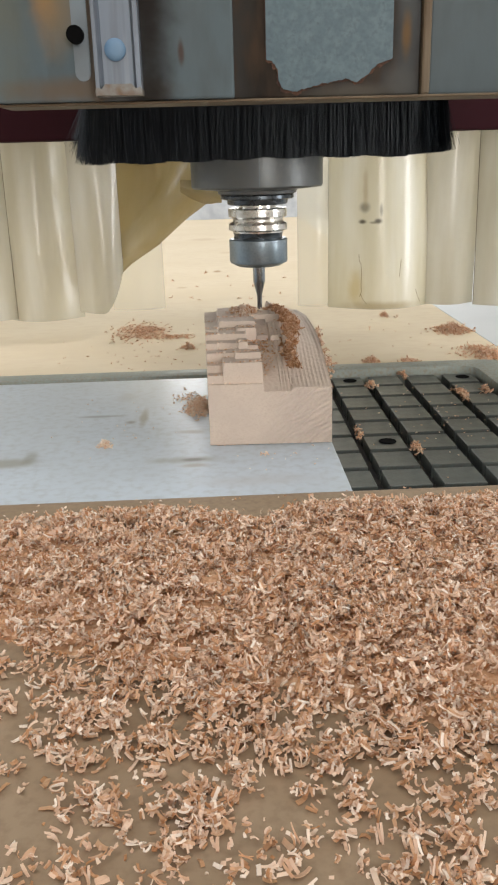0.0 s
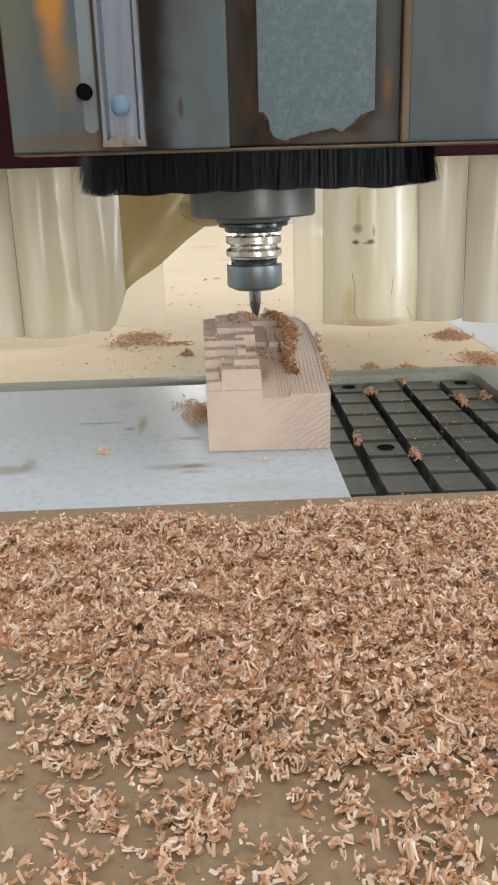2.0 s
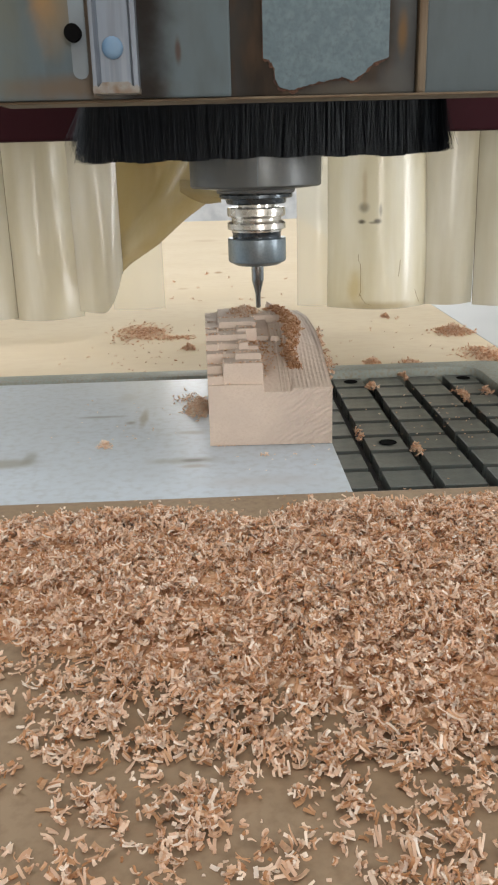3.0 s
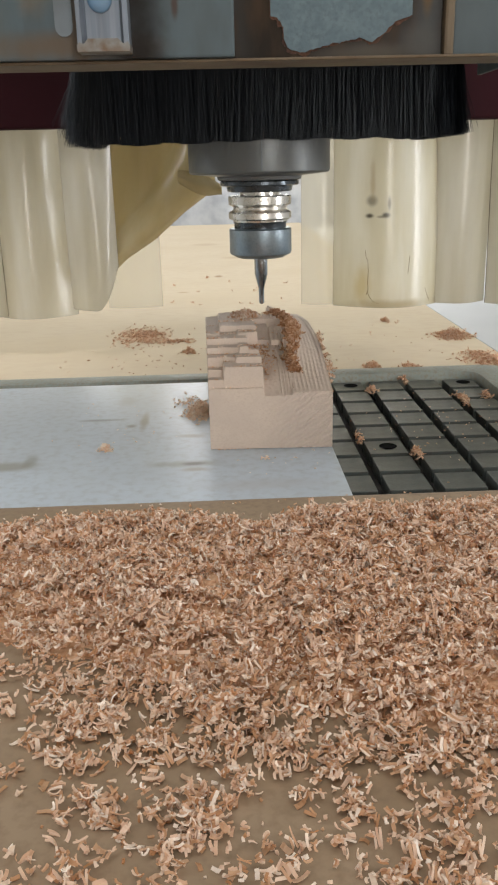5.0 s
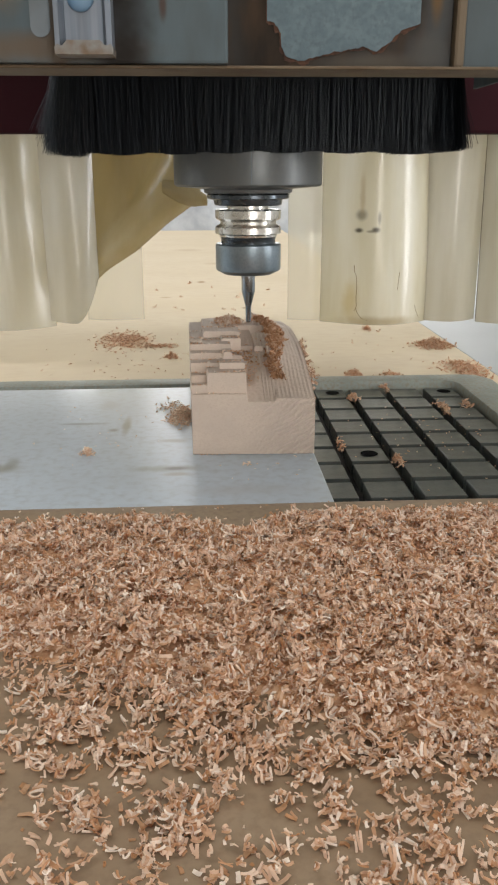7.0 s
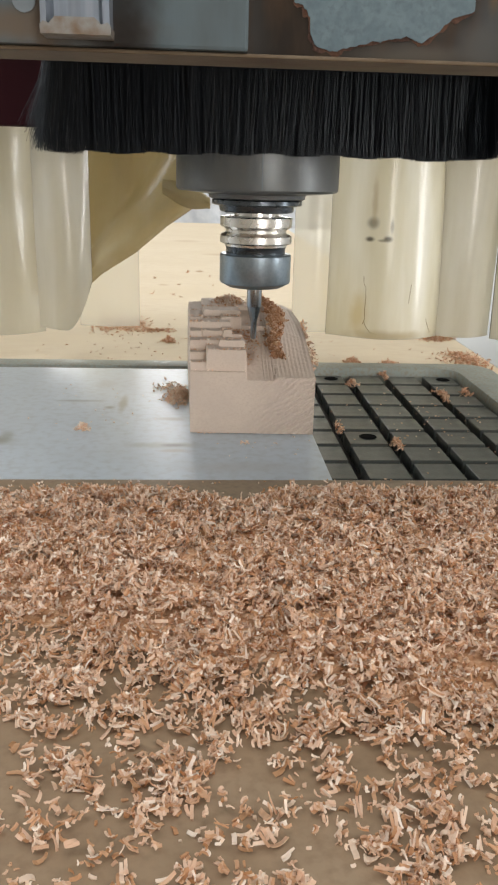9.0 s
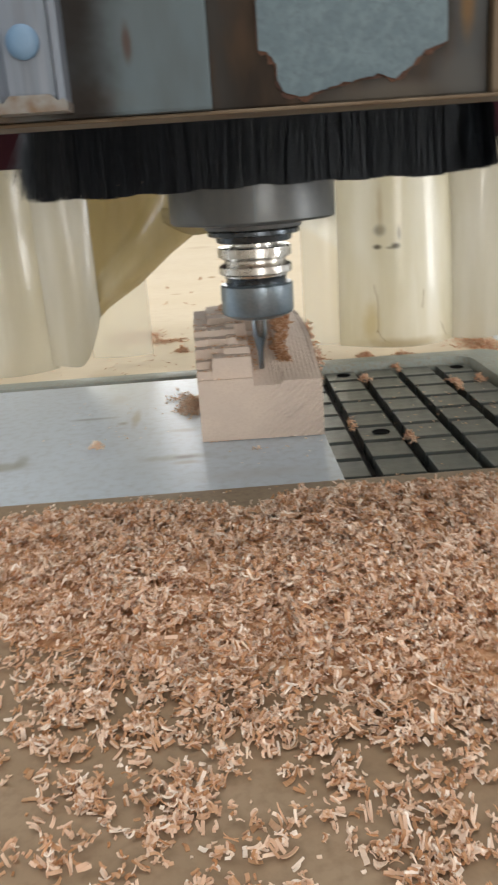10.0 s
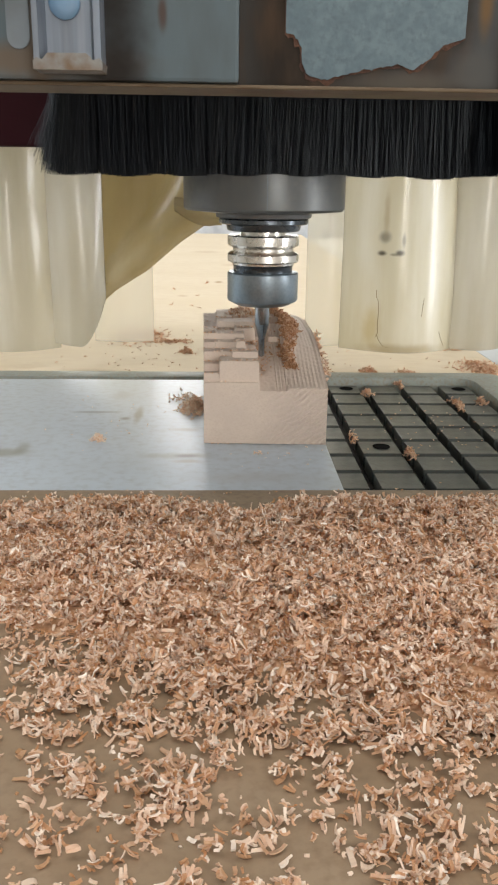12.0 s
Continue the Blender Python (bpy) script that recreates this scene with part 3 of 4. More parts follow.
recess = part("recess_panel", box(-0.0268, 0.0705, RF, RF + 0.008, HB + 0.001, 0.52, 0.0008), M["brown"], router, "brown stained steel panel")
def ragged(low, amount, seed):
    """The plate's outline with a corroded lower edge; low lowers it, amount roughens it."""
    edge = [(-0.0095, 0.1738), (-0.0062, 0.1728), (-0.0036, 0.1690), (-0.0034, 0.1640), (-0.0012, 0.1596), (0.0060, 0.1582), (0.0140, 0.1606), (0.0230, 0.1624), (0.0325, 0.1638), (0.0372, 0.1620), (0.0428, 0.1654), (0.0480, 0.1704), (0.0560, 0.1730)]
    out = [(edge[0][0] - low * 0.4, 0.52)]
    for k in range(110):
        s = k / 109 * (len(edge) - 1)
        i = min(int(s), len(edge) - 2)
        a, b = edge[i][0] + (edge[i + 1][0] - edge[i][0]) * (s - i), edge[i][1] + (edge[i + 1][1] - edge[i][1]) * (s - i)
        grow = low * (0.25 + 1.5 * abs(noise.noise((s * 1.1, seed, 0))))
        out.append((a - (grow * 0.6 if s < 4 else -grow * 0.15), b + amount * noise.noise((s * 3.1, seed, 2.0)) + 0.5 * amount * noise.noise((s * 9.0, seed, 5.0)) - grow))
    return out + [(edge[-1][0] + low * 0.15, 0.52)]


part("rust_border", prism(ragged(0.0022, 0.0009, 3.0), RF - 0.0003, RF + 0.001, axis="y"), M["rust"], recess, "ragged brown rust border")
part("galvanised_plate", prism(ragged(0.0, 0.0008, 1.0), RF - 0.0006, RF + 0.001, axis="y"), M["galv"], recess, "blue-grey galvanised plate with ragged lower edge")
part("weld_bar", box(0.0705, 0.0752, RF - 0.004, RF + 0.004, HB + 0.0005, 0.52, 0.0014), M["weld"], router, "tan weathered corner bar")
part("hood_panel", box(0.0752, 0.215, RF - 0.001, RF + 0.008, HB + 0.0005, 0.52, 0.001), M["steel"], router, "blue-grey stained steel panel")
part("lower_lip", box(-0.1440, 0.215, RF - 0.019, RF + 0.010, HB - 0.0015, HB - 0.0002, 0.0005), M["weld"], router, "thin rusty lower lip")
part("hood_side", box(-0.1435, -0.1405, HF + 0.031, 0.15, HB + 0.03, 0.52), M["steel"], router)
part("hood_side", box(0.212, 0.215, RF + 0.009, 0.15, HB + 0.03, 0.52), M["steel"], router)
part("hood_top", box(-0.1435, 0.215, HF, 0.15, 0.521, 0.525), M["steel"], router)
part("brush_holder", box(-0.139, 0.150, -0.075, 0.13, 0.188, 0.200, 0.002), M["dark_box"], router, "black brush holder plate")


for ob in router.children:
    ob.location.x = 0.002  # the hood sits a little to one side of the spindle


# brush skirt: bristles on a rounded path
def brush_path(s):
    """Point and outward direction at s metres along the skirt, from the far end of one side to the far end of the other."""
    xl, xr, yf, yb, r = -0.1295, 0.1435, -0.052, 0.10, 0.022
    side, front, arc = yb - (yf + r), (xr - r) - (xl + r), math.pi * r / 2
    if s < side:
        return Vector((xl, yb - s, 0)), Vector((-1, 0, 0))
    s -= side
    if s < arc:
        a = s / r
        return Vector((xl + r - r * math.cos(a), yf + r - r * math.sin(a), 0)), Vector((-math.cos(a), -math.sin(a), 0))
    s -= arc
    if s < front:
        return Vector((xl + r + s, yf, 0)), Vector((0, -1, 0))
    s -= front
    if s < arc:
        a = s / r
        return Vector((xr - r + r * math.sin(a), yf + r - r * math.cos(a), 0)), Vector((math.sin(a), -math.cos(a), 0))
    s -= arc
    return Vector((xr, yf + r + s, 0)), Vector((1, 0, 0))


BRUSH_LENGTH = 2 * (0.152 - 0.022) + (0.273 - 0.044) + math.pi * 0.022


def build_brush():
    rnd = random.Random(4)
    verts, faces = [], []
    for k in range(26000):
        s = rnd.random() * BRUSH_LENGTH
        p, out = brush_path(s)
        side = Vector((-out.y, out.x, 0))
        tuft = math.floor(s / 0.0085)
        lean = math.sin(tuft * 12.9) * 0.0022 + rnd.gauss(0, 0.0022)
        corner = 1.0 if abs(out.x) > 0.15 and abs(out.y) > 0.15 else 0.0
        flare = 0.0010 + rnd.random() * 0.0026 + corner * rnd.random() ** 4 * 0.006
        low = 0.1252 + 0.0007 * math.sin(p.x * 23 + 1.0) + 0.0008 * math.sin(tuft * 7.7) + abs(rnd.gauss(0, 0.0006)) + (0.0035 if p.x > 0.11 else 0) * smooth_step(0.11, 0.15, p.x)
        if rnd.random() < 0.06:
            low += rnd.uniform(-0.0012, 0.006)
        if out.x < -0.9:
            flare += rnd.random() ** 3 * 0.014
            low += 0.018 * rnd.random()
        elif out.x > 0.9:
            flare += rnd.random() ** 4 * 0.009
        if corner:
            low += rnd.random() ** 2 * 0.012
        depth = rnd.uniform(-0.004, 0.004)
        a = p + out * depth + Vector((0, 0, 0.190))
        mid = p + out * (depth + flare * 0.35) + side * lean * 0.4 + Vector((0, 0, (0.19 + low) / 2))
        e = p + out * (depth + flare) + side * lean + Vector((0, 0, low))
        r = rnd.uniform(0.00010, 0.00024)
        b = len(verts)
        for c, q in ((a, r), (mid, r), (e, r * 0.6)):
            verts += [tuple(c + side * q), tuple(c - side * q * 0.5 + out * q * 0.9), tuple(c - side * q * 0.5 - out * q * 0.9)]
        for lv in (0, 3):
            for m in range(3):
                faces.append((b + lv + m, b + lv + (m + 1) % 3, b + lv + 3 + (m + 1) % 3, b + lv + 3 + m))
        faces.append((b + 6, b + 7, b + 8))
    me = bpy.data.meshes.new("brush_skirt")
    me.from_pydata(verts, [], faces)
    me.materials.append(M["bristle"])
    ob = new("brush_skirt", me)
    ob.parent = router
    tagged(ob, "dense black bristle brush skirt", kind="stuff")
    core = bmesh.new()
    n = 60
    rows = []
    for k in range(n + 1):
        p, out = brush_path(BRUSH_LENGTH * k / n)
        q = p - out * 0.0048
        rows.append([core.verts.new((q.x, q.y, 0.190)), core.verts.new((q.x, q.y, 0.1335)), core.verts.new((q.x - out.x * 0.002, q.y - out.y * 0.002, 0.1335)), core.verts.new((q.x - out.x * 0.002, q.y - out.y * 0.002, 0.190))])
    for a, b in zip(rows, rows[1:]):
        for m in range(4):
            core.faces.new((a[m], a[(m + 1) % 4], b[(m + 1) % 4], b[m]))
    core.faces.new(rows[0]), core.faces.new(rows[-1])
    bmesh.ops.recalc_face_normals(core, faces=core.faces)
    part("brush_core", core, M["bristle"], router)


build_brush()

# spindle, tool holder, cutter
housing = part("spindle_housing", turned([(0.0555, 0.187), (0.0555, 0.1045), (0.0540, 0.1030), (0.0335, 0.1010), (0.0330, 0.0985), (0.0315, 0.0978)], 64), M["housing"], router, "dark grey spindle housing", smooth=True)
part("seam", box(-0.0012, -0.0006, -0.0558, -0.0550, 0.1050, 0.187), M["slot"], housing, "thin pale seam")
part("nose_ring", turned([(0.0300, 0.0978), (0.0312, 0.0970), (0.0312, 0.0945), (0.0300, 0.0938), (0.0262, 0.0936), (0.0255, 0.0900), (0.0245, 0.0893), (0.0160, 0.0893)], 56), M["dark_steel"], router, "black steel nose ring", smooth=True)
holder = part("tool_holder", turned([(0.0155, 0.0893), (0.0155, 0.0868), (0.0242, 0.0864), (0.0250, 0.0857), (0.0250, 0.0800), (0.0243, 0.0793), (0.0216, 0.0780), (0.0212, 0.0775), (0.0212, 0.0760), (0.0216, 0.0755),
                                         (0.0243, 0.0742), (0.0250, 0.0735), (0.0250, 0.0690), (0.0242, 0.0683), (0.0218, 0.0679), (0.0216, 0.0664)], 64), M["chrome"], router, "bright steel grooved tool holder", smooth=True)
part("collar", turned([(0.0216, 0.0664), (0.0208, 0.0650), (0.0208, 0.0612)], 56), M["dark_steel"], holder, "dark collar", smooth=True)
part("collet_nut", turned([(0.0225, 0.0616), (0.0242, 0.0613), (0.0250, 0.0604), (0.0250, 0.0425), (0.0244, 0.0412), (0.0185, 0.0382), (0.0100, 0.0378), (0.0062, 0.0378)], 64), M["nut"], holder, "blued steel collet nut", smooth=True)
cutter = part("cutter", turned([(0.0053, 0.0385), (0.0053, 0.0245), (0.0050, 0.0235), (0.0026, 0.0140), (0.0023, 0.0130), (0.0021, 0.0012), (0.0012, 0.0002), (0.0003, 0.0)], 32), M["carbide"], router, "slim tapered carbide cutter", smooth=True)

# beam and plastic strips behind the spindle
part("rear_beam", box(-0.95, 0.95, 0.235, 0.262, 0.150, 0.42, 0.003), M["maroon"], router, "dark maroon rear beam")


def strip(x0, x1, y0, bulge, low, material, label, left_lift=0.0, right_lift=0.0, sway=0.0, ripple=0.0, seed=0.0):
    def fn(u, v):
        z = 0.30 + (low + left_lift * max(0, 1 - u * 4) ** 2 + right_lift * max(0, u * 2.2 - 1.2) ** 2 - 0.30) * v
        x = x0 + (x1 - x0) * u + sway * v * v
        y = y0 - bulge * math.sin(math.pi * u) * (0.75 + 0.25 * v) + ripple * math.sin(5.0 * u + 4.0 * v + seed) * v + 0.004 * math.sin(3 * v + seed)
        return x, y, z
    return cut_edge(part("curtain_strip", sheet_surface(fn, 24, 20, 0.0026), M[material], router, label, smooth=True))


strip(-0.44, -0.345, 0.322, 0.014, -0.056, "aged", "yellowed plastic strip", seed=0.4)
strip(-0.357, -0.283, 0.300, 0.016, -0.053, "aged", "yellowed plastic strip", seed=2.0)
strip(-0.297, -0.204, 0.318, 0.034, -0.0555, "aged", "yellowed plastic strip with a bright sheen", ripple=0.004, seed=1.0)
strip(-0.2020, -0.147, 0.272, 0.018, -0.0430, "aged", "yellowed plastic strip with a rounded lower corner", right_lift=0.048, ripple=0.003, seed=3.0)
strip(-0.172, -0.105, 0.352, 0.008, -0.0555, "clear", "clear pale plastic strip", seed=4.0)
strip(0.068, 0.118, 0.350, 0.010, -0.0565, "clear", "clear pale plastic strip", seed=1.5)
marked = strip(0.104, 0.229, 0.326, 0.034, -0.0555, "marked", "yellowed plastic strip with dark smudges and a cracked edge", ripple=0.003, seed=2.2)
strip(0.222, 0.290, 0.320, 0.018, -0.0550, "aged", "yellowed plastic strip", seed=5.0)
strip(0.283, 0.352, 0.300, 0.022, -0.0535, "aged", "yellowed plastic strip with a bright sheen", ripple=0.002, seed=0.9)
strip(0.345, 0.44, 0.322, 0.014, -0.056, "aged", "yellowed plastic strip", seed=3.3)


def curled(u, v):
    """A strip bent aside: it hangs from the beam, and its free end is rolled up to one side."""
    low = along([(0, -0.020), (0.24, 0.010), (0.485, 0.031), (0.742, 0.061), (1, 0.086)], u)
    z = 0.30 + (low - 0.30) * v
    k = smooth_step(0.45, 1.0, v)
    x = (-0.172 + 0.100 * u) + 0.038 * u * k + 0.018 * (1 - k) * (1 - u)
    s = min(1, max(0, (z - low) / (0.030 + 0.055 * u)))
    y = 0.300 - 0.036 * math.sin(math.pi * s ** 0.8) * (0.4 + 0.6 * u) - 0.022 * k * u + 0.004 * math.sin(9 * u + 3 * v) + 0.016 * (1 - u) * (1 - k)
    return x, y, z


cut_edge(part("curtain_strip", sheet_surface(curled, 30, 60, 0.0022), M["tan"], router, "tan plastic strip with its free end bent aside", smooth=True))


def flap(u, v):
    """The turned-over tip of the bent strip."""
    top, low = 0.106 - 0.016 * u * u, 0.093 - 0.014 * math.sin(math.pi * min(1, u * 1.15) * 0.62)
    return -0.074 + 0.046 * u, 0.246 - 0.010 * math.sin(math.pi * v), low + (top - low) * (1 - v)


cut_edge(part("curtain_strip", sheet_surface(flap, 12, 8, 0.0022), M["tan"], router, "tan turned-over strip edge", smooth=True))


def crack(points):
    """A thin brown crack on the marked strip, along (x, z) points."""
    bm = bmesh.new()

    def on(x, z, lift):
        u, v = (x - 0.104) / 0.125, (0.30 - z) / 0.3555
        return x, 0.326 - 0.034 * math.sin(math.pi * u) * (0.75 + 0.25 * v) + 0.003 * math.sin(5 * u + 4 * v + 2.2) * v + 0.004 * math.sin(3 * v + 2.2) - lift, z
    w = 0.00028
    rows = [[bm.verts.new(on(x + dx, z, lift)) for dx, lift in ((-w, 0.0002), (0, 0.0005), (w, 0.0002), (0, -0.0003))] for x, z in points]
    for p, q in zip(rows, rows[1:]):
        for k in range(4):
            bm.faces.new((p[k], p[(k + 1) % 4], q[(k + 1) % 4], q[k]))
    bm.faces.new(rows[0]), bm.faces.new(rows[-1])
    bmesh.ops.recalc_face_normals(bm, faces=bm.faces)
    part("crack", bm, M["crack"], marked, "thin brown crack")


crack([(0.1385, 0.012), (0.1390, 0.004), (0.1412, 0.000), (0.1420, -0.012), (0.1415, -0.024), (0.1422, -0.034), (0.1400, -0.040)])
crack([(0.1410, -0.036), (0.1440, -0.043), (0.1480, -0.048), (0.1550, -0.0505)])
crack([(0.1905, 0.004), (0.1895, -0.006), (0.1885, -0.016)])
crack([(0.2120, -0.034), (0.2150, -0.042), (0.2190, -0.050)])

# ---- shavings ----
ARC = 4


def slip(rnd, m, length, width, verts, faces):
    """One curled slip of wood, appended to verts and faces."""
    bend, th = (rnd.uniform(0.2, 1.4) if rnd.random() < 0.5 else rnd.uniform(1.4, 3.6)) * rnd.choice((1, 1, -1)), rnd.uniform(0.00008, 0.00020)
    twist, taper = rnd.uniform(-0.9, 0.9), rnd.uniform(0.7, 1.0)
    b = len(verts)
    for k in range(ARC + 1):
        t = k / ARC - 0.5
        a = bend * t
        c = Vector((length * (math.sin(a) / bend), 0, length * (1 - math.cos(a)) / bend))
        nrm = Vector((-math.sin(a), 0, math.cos(a)))
        w = width * 0.5 * (1 if t < 0 else 1 - (1 - taper) * 2 * t)
        c = c + Vector((0, rnd.uniform(-0.06, 0.06) * width, rnd.uniform(-0.05, 0.05) * width))
        s = Vector((0, math.cos(twist * t), math.sin(twist * t)))
        for q in (c + s * w + nrm * th, c - s * w + nrm * th, c - s * w - nrm * th, c + s * w - nrm * th):
            verts.append(tuple(m @ q))
    for k in range(ARC):
        for e in range(4):
            faces.append((b + 4 * k + e, b + 4 * k + (e + 1) % 4, b + 4 * k + 4 + (e + 1) % 4, b + 4 * k + 4 + e))
    faces.append((b, b + 3, b + 2, b + 1))
    e = b + 4 * ARC
    faces.append((e, e + 1, e + 2, e + 3))


def shavings(name, pieces, material, label, rnd, kind="stuff", category="wood shavings", group="", origin=(0, 0, 0)):
    """Curled wood shavings as thin bent slips. pieces: (x, y, z, length, width, flat) each; flat 0..1 lays them down."""
    verts, faces = [], []
    for x, y, z, length, width, flat in pieces:
        tilt = (1 - flat) * 75
        m = pose(x - origin[0], y - origin[1], z - origin[2], rnd.gauss(0, 8 + tilt * 0.6), rnd.gauss(0, 8 + tilt * 0.6), rnd.uniform(0, 360))
        # a broad shaving is split along its grain into two or three fibres that fan out a little
        split = 1 if width < 0.0012 else (2 if width < 0.0021 else 3)
        for k in range(split):
            off = (k - (split - 1) / 2) * width / split
            fan = pose(rnd.gauss(0, 0.10) * length, off, rnd.gauss(0, 0.00012), rnd.gauss(0, 10), rnd.gauss(0, 9), rnd.gauss(0, 7)) if split > 1 else Matrix.Identity(4)
            slip(rnd, m @ fan, length * rnd.uniform(0.75, 1.05), width / split * rnd.uniform(0.85, 1.15), verts, faces)
    me = bpy.data.meshes.new(name)
    me.from_pydata(verts, [], faces)
    me.materials.append(M[material])
    ob = new(name, me)
    ob.location = origin
    return tagged(ob, label, category, group, kind)


def spread_edge(x):
    """Where the shavings end towards the table."""
    edge = 0.4330 - 0.005 * noise.noise((x * 45, 2.0, 0))
    edge -= 0.018 * math.exp(-((x - 0.062) / 0.020) ** 2) + 0.012 * smooth_step(-0.03, -0.08, x)
    return edge


def cover(x, y):
    """How thickly the shavings lie on the front board, 0 to 1."""
    if y > spread_edge(x):
        return 0.0
    thick = 0.22 + 0.76 * smooth_step(0.195, 0.355, y + 0.30 * (x - 0.045)) - 0.34 * smooth_step(0.02, -0.07, x) * smooth_step(0.44, 0.38, y)
    thick += 0.34 * noise.noise((x * 34, y * 26, 7.0)) + 0.62 * noise.noise((x * 105, y * 85, 4.0)) + 0.30 * noise.noise((x * 260, y * 220, 1.0))
    return min(1.0, max(0.0, thick))


def front_shavings():
    rnd = random.Random(11)
    out = []
    while len(out) < 25000:
        x, y = rnd.uniform(-0.10, 0.23), rnd.uniform(0.175, 0.455)
        if abs(x - 0.055) > 0.02 + 0.36 * y:
            continue
        c = cover(x, y)
        if rnd.random() > c ** 1.3 * 1.05:
            continue
        # a small tuft of slips that lie together
        pile = 0.0015 * c + 0.0085 * smooth_step(0.5, 1.0, c) * rnd.random()
        pile *= smooth_step(-0.010, 0.022, spread_edge(x) - y)
        spread = rnd.uniform(0.0014, 0.0034)
        for k in range(rnd.choice((1, 2, 3, 5, 7, 9))):
            size = rnd.choice((0.55, 0.8, 0.95, 1.0, 1.15, 1.35))
            px, py = x + rnd.gauss(0, spread), y + rnd.gauss(0, spread)
            if cover(px, py) > 0.05:
                out.append((px, py, 0.0093 + pile + rnd.random() ** 1.5 * 0.0030, 0.0036 * size * rnd.uniform(0.6, 1.35), 0.00155 * size * rnd.uniform(0.45, 1.5), rnd.uniform(0.0, 0.8)))
    # the packed lower layer, added so the gaps show a warm painted shade
    nx, ny, verts, faces = 150, 130, [], []
    for j in range(ny + 1):
        for i in range(nx + 1):
            x, y = -0.10 + 0.33 * i / nx, 0.175 + 0.281 * j / ny
            c = cover(x, y)
            h = 0.0052 * smooth_step(0.25, 0.37, y + 0.40 * (x - 0.03)) * smooth_step(0.002, 0.045, spread_edge(x) - y) * smooth_step(0.1, 0.5, c)
            verts.append((x, y, 0.0072 + h + 0.0010 * noise.noise((x * 330, y * 330, 0.5)) * min(1, h * 400)))
    for j in range(ny):
        for i in range(nx):
            a = j * (nx + 1) + i
            faces.append((a, a + 1, a + nx + 2, a + nx + 1))
    me = bpy.data.meshes.new("packed_shavings")
    me.from_pydata(verts, [], faces)
    me.materials.append(M["packed"])
    tagged(new("packed_shavings", me), "packed lower layer of beech shavings on the front board, tinted like the shade between them", "wood shavings", kind="stuff")
    for k in range(1200):
        x, y = rnd.uniform(-0.10, 0.23), rnd.uniform(0.175, 0.455)
        if abs(x - 0.055) < 0.02 + 0.36 * y and y < spread_edge(x) and rnd.random() < 0.25 + cover(x, y):
            size = rnd.choice((0.6, 0.8, 1.0, 1.3))
            out.append((x, y, 0.0092 + 0.004 * smooth_step(0.5, 1, cover(x, y)), 0.0030 * size, 0.0011 * size * rnd.uniform(0.5, 1.5), 0.7))
    layer = shavings("shavings_on_board", out, "chips", "thick scatter of curled beech shavings on the front board", rnd)
    # larger single shavings on the near part of the board
    kinds = []
    for k in range(18):
        verts, faces = [], []
        slip(rnd, Matrix.Identity(4), rnd.uniform(0.0036, 0.0060), rnd.uniform(0.0010, 0.0019), verts, faces)
        me = bpy.data.meshes.new("shaving")
        me.from_pydata(verts, [], faces)
        me.materials.append(M["single"])
        kinds.append(me)
    n = 0
    while n < 290:
        x, y = rnd.uniform(-0.04, 0.16), rnd.uniform(0.19, 0.33)
        if abs(x - 0.055) > 0.015 + 0.33 * y or rnd.random() > 0.12 + 0.9 * cover(x, y):
            continue
        ob = new("shaving", rnd.choice(kinds))
        ob.parent = layer
        ob.matrix_basis = pose(x, y, 0.0094 + 0.0050 * smooth_step(0.4, 1, cover(x, y)) * rnd.random(), rnd.gauss(0, 14), rnd.gauss(0, 14), rnd.uniform(0, 360))
        n += 1
    crumbs = []
    while len(crumbs) < 2500:
        x, y = rnd.uniform(-0.13, 0.27), rnd.uniform(0.16, 0.458)
        if rnd.random() < 0.10 + 0.5 * cover(x, y):
            crumbs.append((x, y, 0.0089, rnd.uniform(0.0008, 0.0024), rnd.uniform(0.0005, 0.0012), 0.9))
    shavings("sawdust_on_board", crumbs, "chips", "fine beech crumbs between the shavings", rnd)


def heap(name, spots, ground, material, label, seed, heap_label, group):
    """Heaps of shavings, each a thing of its own, and the crumbs between them. spots: x, y, half width, half depth, height, count, size."""
    rnd = random.Random(seed)
    crumbs = []
    for x, y, a, b, h, n, size in spots:
        out = crumbs if h == 0 else []
        for k in range(n):
            p, q = rnd.gauss(0, 0.5), rnd.gauss(0, 0.5)
            r = min(1, math.hypot(p, q))
            out.append((x + a * p, y + b * q, ground + 0.0006 + h * (1 - r) ** 1.2 * rnd.random(), size * rnd.uniform(0.6, 1.4), size * 0.42 * rnd.uniform(0.6, 1.4), 0.9 if h < 0.0015 else 0.5))
        if h:
            shavings("sawdust_mound", out, material, heap_label, rnd, kind="thing", category="sawdust mound", group=group, origin=(x, y, ground))
    return shavings(name, crumbs, material, label, rnd)


